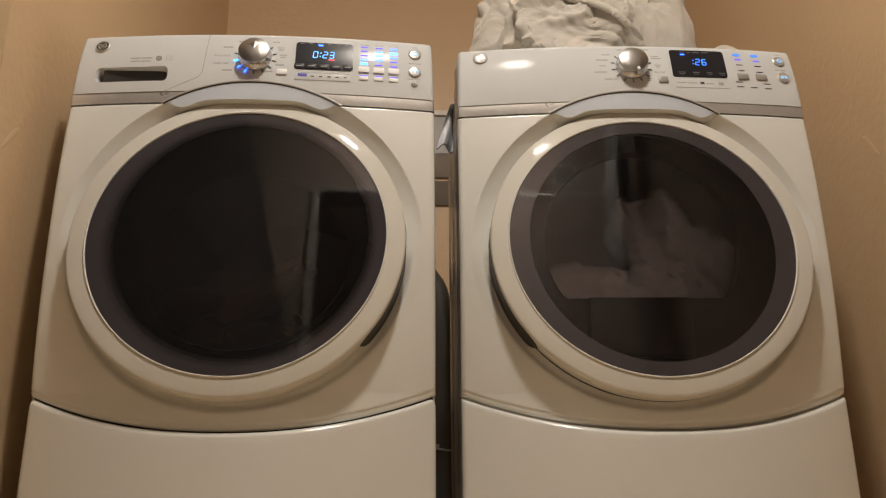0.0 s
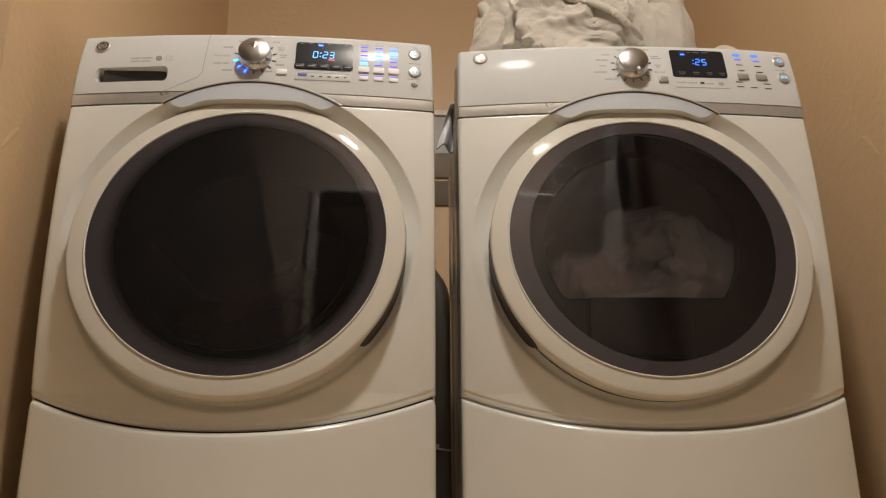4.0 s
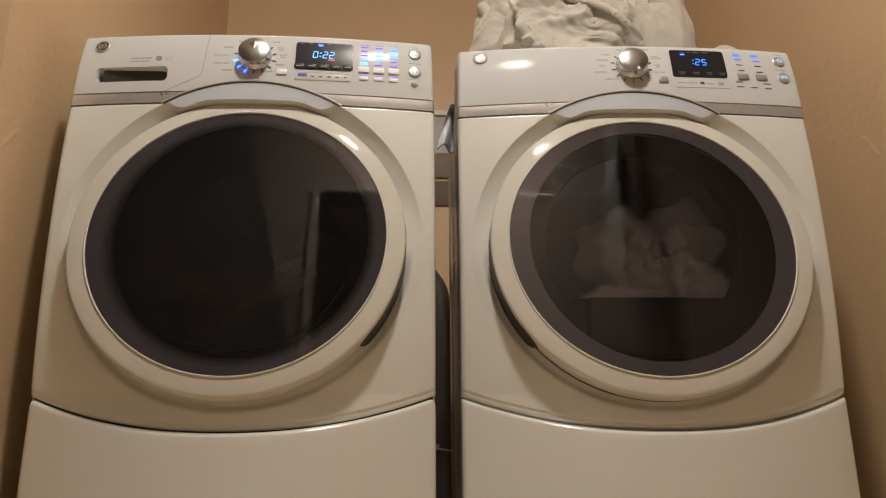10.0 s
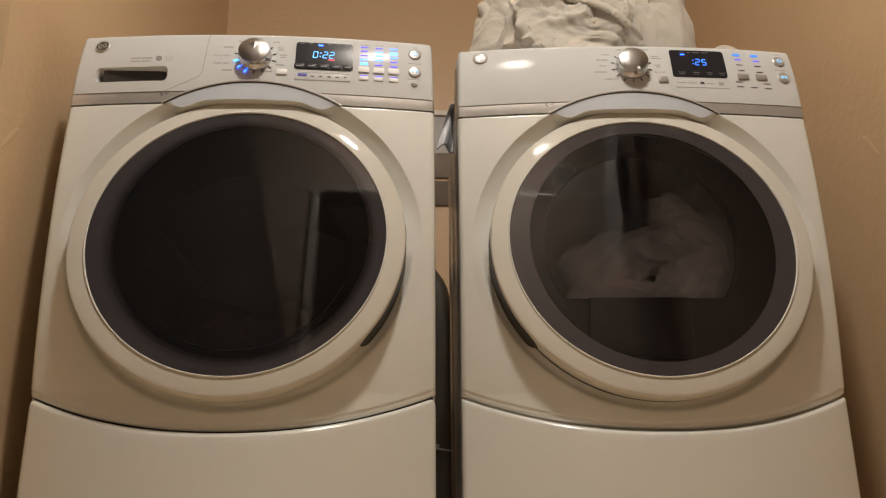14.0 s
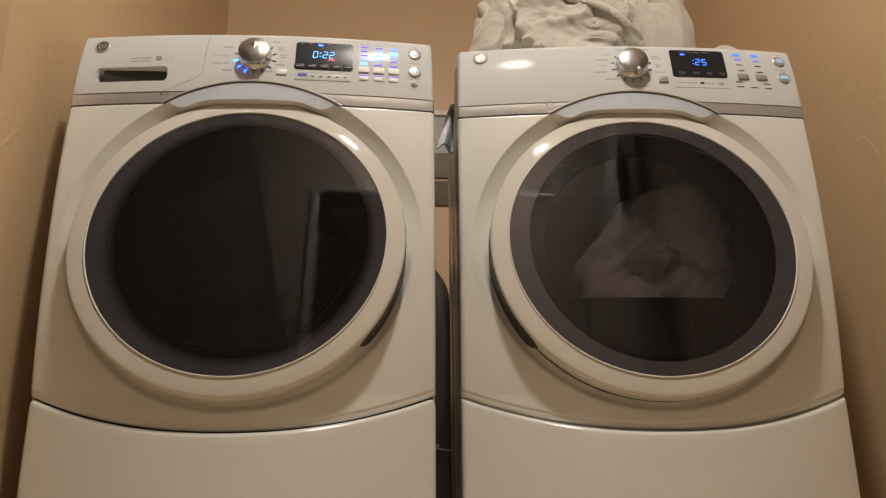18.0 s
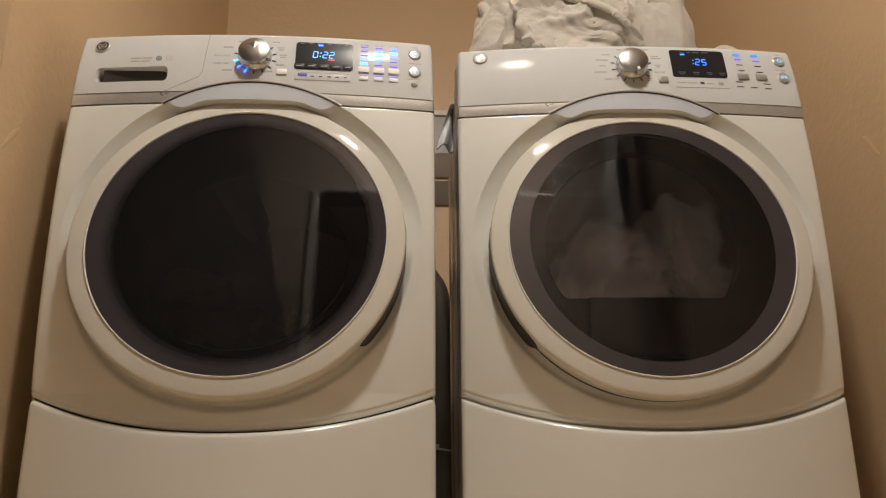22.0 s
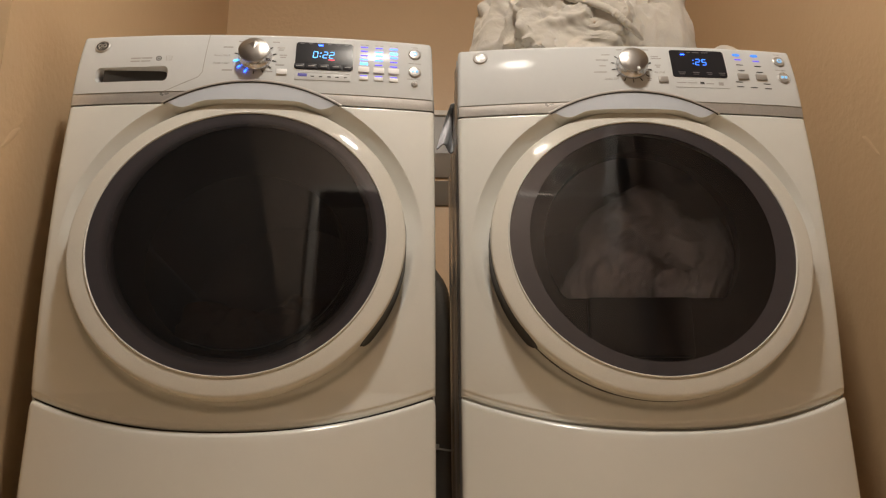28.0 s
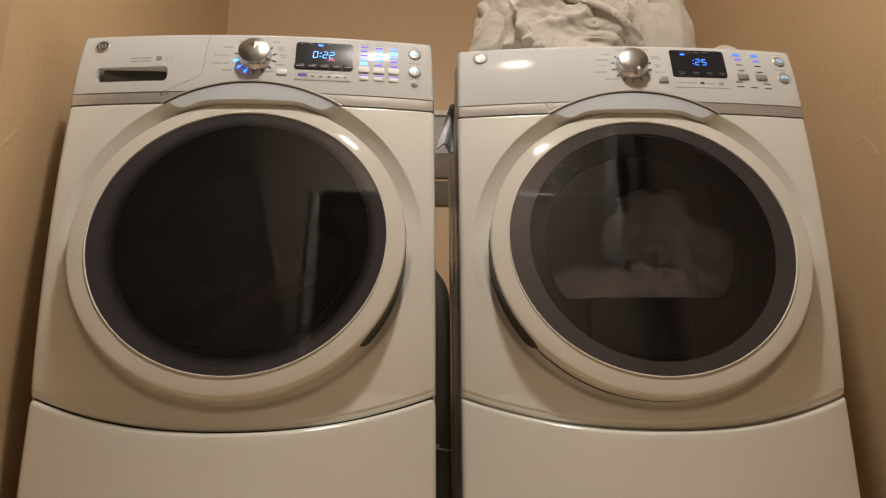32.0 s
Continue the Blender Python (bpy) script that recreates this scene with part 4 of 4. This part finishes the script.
def cloth_lump(name, at, size, seed, mat, label, category, sub=5, flat=None, amount=1.0, fine=1.0, dent=None):
    """Bunched cloth: a lump with long rounded folds that wander over it, and small creases between them."""
    bm = bmesh.new()
    bmesh.ops.create_icosphere(bm, subdivisions=sub, radius=1.0)
    rnd = random.Random(int(seed * 10))
    off = Vector((seed, seed * 0.7, -seed * 1.9))
    dirs = [Vector((rnd.uniform(-1, 1), rnd.uniform(-1, 1), rnd.uniform(-1, 1))).normalized() for _ in range(3)]
    for v in bm.verts:
        n = v.co.normalized()
        a = noise.noise(n * 1.2 + off)
        b = noise.noise(n * 1.7 + off + Vector((9, 2, 0)))
        c = noise.noise(n * 2.6 + off + Vector((0, 4, 8)))
        calm = 1.0 if dent is None else 0.30 + 0.70 * smooth01((1.0 - (n - dent).length) / 0.5)
        r = 0.90 + 0.20 * a * amount
        for i, d in enumerate(dirs):
            ph = n.dot(d) * (4.2 + 1.7 * i) + 3.2 * a + 2.2 * b * (1 if i % 2 else -1) + i
            ridge = math.sin(ph)
            ridge = 0.5 + 0.5 * ridge
            r += amount * (0.105 - 0.022 * i) * (ridge ** 1.6 - 0.45) * (0.55 + 0.9 * abs(noise.noise(n * 1.5 + off + d * 4)))
        ph = 13 * n.dot(dirs[0]) + 7 * b + 5 * c
        r += calm * fine * 0.026 * (math.sin(ph) * 0.5 + 0.5) ** 2 * smooth01(0.5 + 1.6 * c)
        ph = 31 * n.dot(dirs[1]) + 9 * c + 8 * a
        r += calm * fine * 0.009 * math.sin(ph) * smooth01(0.2 + 2.2 * b)
        warp = Vector((a, b, c))
        q = n * 1.4 + off + warp * 0.7
        r += calm * fine * 0.085 * (0.26 - math.sqrt(noise.noise(q * 2.1) ** 2 + 0.006))
        r += calm * fine * 0.040 * (0.24 - math.sqrt(noise.noise(q * 4.7 + warp) ** 2 + 0.006))
        if dent is not None:
            fan = math.atan2(n.x + 0.25 * b, 0.55 - n.z + 0.2 * c)
            crest = 0.5 + 0.5 * math.sin(9.5 * fan + 5.0 * a + 2.6 * c)
            r += (0.5 + 0.5 * calm) * 0.070 * (crest ** 2.2 - 0.35) * (0.4 + 0.6 * smooth01(0.6 + 1.4 * b))
            thin = abs(math.sin(17.0 * fan + 7.0 * b + 4.0 * a))
            r -= 0.030 * (1 - thin) ** 5 * smooth01(0.45 + 1.6 * c)
            away = (n - dent).length + 0.12 * c
            r -= 0.15 * smooth01((0.44 - away) / 0.22)
            r += 0.05 * smooth01(1 - abs(away - 0.47) / 0.10)
        p = n * r
        if flat is not None:
            p.z = max(p.z, flat)
        v.co = Vector((p.x * size[0], p.y * size[1], p.z * size[2]))
    if flat is not None:
        lo = min(v.co.z for v in bm.verts)
        for v in bm.verts:
            v.co.z -= lo
    ob = part(name, bm, mat)
    ob.matrix_basis = at
    return tagged(ob, label, category)


WASHER_AT = Matrix.Identity(4)
DRYER_AT = Matrix.Translation((0.7467, 0.0179, 0.0022)) @ pose(0, 0, 0, 0, 0, math.degrees(-0.0323))

room()
ceiling_light()
washer = machine("washing_machine", WASHER_AT, False)
tagged(washer, "white front-loading washing machine with a smoked round door", "washing machine", group="laundry machines")
dryer = machine("tumble_dryer", DRYER_AT, True, 0.0022)
tagged(dryer, "white front-loading tumble dryer with clothes turning inside", "dryer", group="laundry machines")

# laundry heap on top of the dryer
heap = cloth_lump("bed_sheet", Matrix.Translation((0.719, 0.29, Z_TOP)), (0.296, 0.20, 0.30), 2.0, M_SHEET,
                  "crumpled white bed sheet heaped on the dryer", "bed sheet", 7, -0.45, 0.85, 1.35, Vector((-0.22, -0.95, 0.10)))
towel = cloth_lump("white_towel", Matrix.Translation((1.030, 0.22, Z_TOP)), (0.085, 0.08, 0.085), 8.0, M_SHEET,
                   "small folded white towel on the dryer", "towel", 5, -0.45, 0.4, 0.5)


def elastic_hem():
    """The gathered elastic edge of the sheet, lying over the heap's front."""
    co = np.array([v.co[:] for v in heap.data.vertices])
    pts = []
    for x, z in ((-0.09, 0.225), (-0.05, 0.205), (-0.005, 0.180), (0.030, 0.140), (0.060, 0.105), (0.100, 0.080)):
        near = co[(abs(co[:, 0] - x) < 0.014) & (abs(co[:, 2] - z) < 0.014)]
        pts.append(Vector((x, float(near[:, 1].min()) - 0.002, z)))
    bm = bmesh.new()
    rings = []
    n = 90
    for i in range(n + 1):
        t = i / n * (len(pts) - 1)
        k = min(int(t), len(pts) - 2)
        f = t - k
        p0, p1, p2, p3 = pts[max(k - 1, 0)], pts[k], pts[k + 1], pts[min(k + 2, len(pts) - 1)]
        c = 0.5 * (2 * p1 + (p2 - p0) * f + (2 * p0 - 5 * p1 + 4 * p2 - p3) * f * f + (3 * p1 - p0 - 3 * p2 + p3) * f ** 3)
        d = (p2 - p1).normalized()
        s = d.cross(Vector((0, 1, 0))).normalized()
        u = s.cross(d)
        r = (0.0085 + 0.0009 * math.sin(i * 2.1) + 0.002 * noise.noise(Vector((i * 0.2, 0, 0)))) * (0.35 + 0.65 * smooth01(min(i, n - i) / 14))
        rings.append([bm.verts.new(c + s * r * math.cos(a) + u * r * 0.8 * math.sin(a)) for a in linspace(0, 2 * math.pi * 11 / 12, 12)])
    for p, q in zip(rings, rings[1:]):
        for j in range(12):
            bm.faces.new((p[j], p[(j + 1) % 12], q[(j + 1) % 12], q[j]))
    part("elastic_hem", bm, M_SHEET, heap, "gathered elastic edge")


elastic_hem()


def hanging_corner():
    """A corner of the sheet that hangs down between the machines."""
    bm = bmesh.new()

    def f(u, v):
        if v < 0.2:
            k = v / 0.2
            return Vector((0.050 - 0.048 * k, 0.05 * u * k, 0.003 + 0.004 * math.sin(3 * u)))
        k = (v - 0.2) / 0.8
        return Vector((0.002 - (0.006 + 0.036 * k ** 0.8) * (1 - u), 0.05 * u + 0.02 * math.sin(7 * u + 2 * k) * k, 0.003 - (0.11 - 0.012 * u) * k))

    sheet(linspace(0, 1, 20), linspace(0, 1, 24), f, bm)
    r = bmesh.ops.extrude_face_region(bm, geom=list(bm.faces))
    for v in [g for g in r["geom"] if isinstance(g, bmesh.types.BMVert)]:
        v.co.y += 0.004
        v.co.z -= 0.002
    ob = part("hanging_cloth", bm, M_TUMBLE)
    ob.matrix_basis = Matrix.Translation((0.408, 0.29, Z_TOP + 0.001))
    tagged(ob, "white cloth corner hanging between the machines", "laundry")


hanging_corner()


def outlet_box():
    root = empty("washer_outlet_box", Matrix.Translation((0.434, BACK, 1.420)))
    tagged(root, "white plastic water outlet box in the wall", "outlet box")
    bm = boxed((-0.15, -0.014, 0.157), (0.15, 0.0, 0.179), 0.003)
    box(bm, (-0.15, -0.014, -0.0020), (-0.122, 0.0, 0.1569), 0.003)
    box(bm, (0.122, -0.014, -0.0020), (0.15, 0.0, 0.1569), 0.003)
    part("frame", bm, M_BOX, root)
    part("recess", boxed((-0.1219, -0.003, -0.0020), (0.1219, -0.0005, 0.1569)), M_GREY, root)
    part("lower_flange", boxed((-0.15, -0.012, -0.105), (0.15, 0.0, -0.003), 0.003), M_FLANGE, root, "beige lower flange")
    part("hose_bracket", boxed((-0.14, -0.010, -0.218), (0.14, 0.0, -0.117), 0.003), M_BRACKET, root, "brown hose bracket")
    for x in (-0.05, 0.05):
        part("valve", lathe([(0, 0), (0.012, 0), (0.012, 0.03), (0.018, 0.032), (0.018, 0.04), (0, 0.04)], 20, Matrix.Translation((x, -0.026, 0.000))), M_BRIGHT, root, "metal water valve")


outlet_box()


def gap_shade_hose():
    """An added dark corrugated tube for the gap's shade; it stands behind the machines and bends over towards the
    washer.
    """
    pts = [Vector((0.412, 0.945, 0.0)), Vector((0.411, 0.950, 0.25)), Vector((0.414, 0.955, 0.45)), Vector((0.411, 0.955, 0.66)), Vector((0.385, 0.950, 0.760)), Vector((0.335, 0.940, 0.790)), Vector((0.270, 0.930, 0.770))]
    bm = bmesh.new()
    n, side = 260, 14
    rings = []
    for i in range(n + 1):
        t = i / n * (len(pts) - 1)
        k = min(int(t), len(pts) - 2)
        f = t - k
        p0, p1, p2, p3 = pts[max(k - 1, 0)], pts[k], pts[k + 1], pts[min(k + 2, len(pts) - 1)]
        c = 0.5 * (2 * p1 + (p2 - p0) * f + (2 * p0 - 5 * p1 + 4 * p2 - p3) * f * f + (3 * p1 - p0 - 3 * p2 + p3) * f ** 3)
        d = (p2 - p1).normalized()
        u = d.cross(Vector((0, 1, 0))).normalized()
        w = d.cross(u)
        r = 0.0310 + 0.0005 * math.sin(i * 1.9)
        rings.append([bm.verts.new(c + u * r * math.cos(a) + w * r * math.sin(a)) for a in linspace(0, 2 * math.pi * (side - 1) / side, side)])
    for p, q in zip(rings, rings[1:]):
        for j in range(side):
            bm.faces.new((p[j], p[(j + 1) % side], q[(j + 1) % side], q[j]))
    bm.faces.new(rings[0])
    bm.faces.new(rings[-1][::-1])
    # covers the lit wall low in the gap, where shade belongs
    hose = part("gap_shade_hose", bm, M_GAP_SHADE)
    tie = lathe([(0.0312, -0.0025), (0.0330, -0.0025), (0.0330, 0.0025), (0.0312, 0.0025)], 32, Matrix.Translation((0.4115, 0.950, 0.270)) @ pose(0, 0, 0, 6, 9, 0), closed=True)
    box(tie, (0.388, 0.914, 0.270 - 0.004), (0.398, 0.922, 0.270 + 0.012), 0.001)
    part("hose_tie", tie, M_TIE, hose, "pale plastic hose tie")
    tagged(hose, "dark grey corrugated tube added for the shade between the machines", "hose")


gap_shade_hose()


def wall_shelf():
    root = empty("wall_shelf", Matrix.Translation((0.870, REAR, 2.025)))
    tagged(root, "narrow pale painted picture ledge on the wall", "shelf")
    part("board", boxed((-0.20, 0.0, 0.0), (0.20, 0.009, 0.024), 0.002), M_SHELF, root)
    frame_root = empty("picture_frame", Matrix.Translation((0.886, REAR + 0.0045, 2.092)))
    tagged(frame_root, "small pale picture frame hanging on the wall above the ledge", "picture frame")
    bm = boxed((-0.058, -0.0043, 0.0), (0.058, 0.004, 0.014), 0.002)
    box(bm, (-0.058, -0.0043, 0.114), (0.058, 0.004, 0.128), 0.002)
    box(bm, (-0.058, -0.0043, 0.0145), (-0.044, 0.004, 0.1135), 0.002)
    box(bm, (0.044, -0.0043, 0.0145), (0.058, 0.004, 0.1135), 0.002)
    part("border", bm, M_SHELF, frame_root)
    part("picture", boxed((-0.0435, -0.003, 0.015), (0.0435, 0.002, 0.113)), M_PICTURE, frame_root, "dull grey plain picture")


def hung(name, at, drop, half, folds, mat, label, category, tilt):
    """A cloth that hangs from a ceiling hook; half(v) is its half width at the depth v."""
    bm = sheet(linspace(-1, 1, 40), linspace(0, 1, 30),
               lambda u, v: Vector((u * half(v), 0.005 * math.sin(folds * u + 3 * v) * (0.3 + v) + 0.002 * math.sin(2.3 * folds * u + v), -drop * v - 0.03 * v * abs(u))))
    r = bmesh.ops.extrude_face_region(bm, geom=list(bm.faces))
    for v in [g for g in r["geom"] if isinstance(g, bmesh.types.BMVert)]:
        v.co.y += 0.005
    root = empty(name, Matrix.Translation(at))
    tagged(root, label, category)
    part("cloth", bm, mat, root).matrix_basis = pose(0, 0, 0, 0, tilt, 0)
    up = CEIL - at[2]
    part("cord", lathe([(0.002, -0.004), (0.002, up - 0.012)], 8), M_GREY, root, "thin cord")
    part("hook", lathe([(0, up - 0.014), (0.006, up - 0.014), (0.010, up - 0.004), (0.010, up), (0, up)], 16), M_BRIGHT, root, "metal ceiling hook")


wall_shelf()
hung("hanging_blouse", (1.115, -1.50, 2.41), 0.86, lambda v: 0.018 + 0.026 * v, 9.0, M_LACE, "grey lace blouse hanging from a ceiling cord", "garment", 6)
# unseen dark strip, added only for the dark blade mirrored in the dryer glass
hung("mirrored_dark_strip", (1.140, -1.54, 2.40), 1.46, lambda v: 0.004 + 0.046 * smooth01(v / 0.32) - 0.020 * smooth01((v - 0.45) / 0.4), 2.2, M_MIRRORED_DARK, "narrow dark cloth on a ceiling cord, added unseen to darken the dryer glass's reflection", "garment", 1)
# unseen sheet in place of a dark opening, added to darken the washer's reflection
hung("mirrored_dark_sheet", (-0.86, -1.50, 2.40), 1.30, lambda v: 0.46 + 0.32 * v, 5.0, M_MIRRORED_DARK, "wide dark brown sheet, added unseen to darken the washer glass's reflection", "blanket", 0)

# cloths turning in the two drums
LOADS = []


def load(name, size, seed, mat, label, sub=5):
    ob = cloth_lump(name, Matrix.Identity(4), size, seed, mat, label, "laundry", sub, None, 1.9, 1.8)
    LOADS.append(ob)
    return ob


DRYER_PERIOD = 1.23
SLEEVE_AT = (0.020, 0.160, 0.531)
TUMBLERS = []
for i, (sx, sy, sz, ph, rad, dy) in enumerate(((0.150, 0.11, 0.100, 0.00, 0.115, 0.25), (0.125, 0.10, 0.095, 0.11, 0.125, 0.28), (0.130, 0.10, 0.085, 0.23, 0.110, 0.24),
                                               (0.120, 0.10, 0.095, 0.52, 0.120, 0.29), (0.130, 0.10, 0.085, 0.72, 0.105, 0.26))):
    ob = load("tumbling_cloth", (sx, sy, sz), 11 + 2.3 * i, M_TUMBLE, "pale crumpled cloth turning in the dryer")
    ob["group"] = "clothes in the dryer"
    TUMBLERS.append((ob, ph, rad, dy))
WASHLOADS = []
for i, (sx, sy, sz, a, rad) in enumerate(((0.14, 0.12, 0.08, -1.9, 0.15), (0.11, 0.10, 0.075, -1.1, 0.16), (0.10, 0.09, 0.07, -2.6, 0.16))):
    ob = load("wet_clothes", (sx, sy, sz), 31 + 1.9 * i, M_WASHLOAD, "dark brown wet clothes in the washer drum", 4)
    ob["group"] = "clothes in the washer"
    WASHLOADS.append((ob, a, rad))

SLEEVE = load("wet_clothes", (0.115, 0.040, 0.034), 47.0, M_SLEEVE, "pale brown wet sleeve against the washer's glass bowl", 4)
SLEEVE["group"] = "clothes in the washer"


def tumble(ph, rad, dy, t):
    """Where a cloth is: carried up at one side, then falling across the drum."""
    u = (t / DRYER_PERIOD + ph) % 1.0
    if u < 0.62:
        a = -2.35 + 3.05 * (u / 0.62)
        x, z = rad * math.cos(a), rad * math.sin(a)
    else:
        k = (u - 0.62) / 0.38
        a1, a0 = 0.70, -2.35
        x0, z0, x1, z1 = rad * math.cos(a1), rad * math.sin(a1), rad * math.cos(a0), rad * math.sin(a0)
        x = x0 + (x1 - x0) * k
        z = z0 + (z1 - z0) * k + 0.055 * math.sin(math.pi * k)
    return 0.046 + x * 1.30, dy + 0.012 * math.sin(2.1 * t + ph * 9), 0.598 + z * 1.02


def motions():
    step = 0.1
    n = 320
    for ob, ph, rad, dy in TUMBLERS:
        rows = []
        for i in range(n + 1):
            t = i * step
            x, y, z = tumble(ph, rad, dy, t)
            spin = -360 * (t / DRYER_PERIOD) * 0.5
            rows.append((t, DRYER_AT @ Matrix.Translation((x, y, z)) @ pose(0, 0, 0, 14 * math.sin(1.3 * t + ph * 7), spin + 360 * ph, 18 * math.sin(0.9 * t + ph * 5))))
        walk(ob, rows)
    rows = []
    base = MOVING["dryer_drum"].matrix_basis.copy()
    for i in range(n + 1):
        t = i * step
        rows.append((t, base @ pose(0, 0, 0, 0, 0, 360 * t / DRYER_PERIOD)))
    walk(MOVING["dryer_drum"], rows)
    rows = []
    base = MOVING["washer_drum"].matrix_basis.copy()
    for i in range(n + 1):
        t = i * step
        rows.append((t, base @ pose(0, 0, 0, 0, 0, 30 * math.sin(0.5 * t))))
    walk(MOVING["washer_drum"], rows)
    for ob, a, rad in WASHLOADS:
        rows = []
        for i in range(0, n + 1, 2):
            t = i * step
            b = a + 0.35 * math.sin(0.5 * t)
            rows.append((t, Matrix.Translation((rad * math.cos(b), 0.30, 0.576 + rad * math.sin(b))) @ pose(0, 0, 0, 0, -20 * math.sin(0.5 * t), 40 * a)))
        walk(ob, rows)
    # the sleeve lies against the bowl, and sinks back into the drum now and then
    rows = []
    for t, k in ((0.0, 1.0), (6.0, 1.0), (10.0, 0.95), (12.0, 0.6), (14.0, 0.1), (17.0, 0.8), (19.0, 0.0), (23.0, 0.1), (25.0, 0.5), (29.0, 0.2), (32.0, 0.9)):
        rows.append((t, Matrix.Translation((SLEEVE_AT[0], SLEEVE_AT[1] + 0.16 * (1 - k), SLEEVE_AT[2] - 0.10 * (1 - k))) @ pose(0, 0, 0, 0, -36 - 30 * (1 - k), 0)))
    walk(SLEEVE, rows)
    # the minute turns over on both displays: one stroke of the last digit shifts
    PANEL["rise"], PANEL["side"] = 0.9183, 0.0030
    st = MOVING["dryer_stroke"]
    m0, m1 = stroke_pose("e", 0.1505, 0.9492), stroke_pose("f", 0.1505, 0.9492) @ Matrix.Translation((0, 0, -0.0002))
    walk(st, [(0.0, m0), (2.76, m0), (2.80, m1), (32.0, m1)])
    PANEL["rise"], PANEL["side"] = 0.9141, 0.0
    st = MOVING["washer_stroke"]
    m0, m1 = stroke_pose("c", 0.1475, 0.9470), stroke_pose("e", 0.1475, 0.9470)
    walk(st, [(0.0, m0), (4.46, m0), (4.50, m1), (32.0, m1)])


motions()
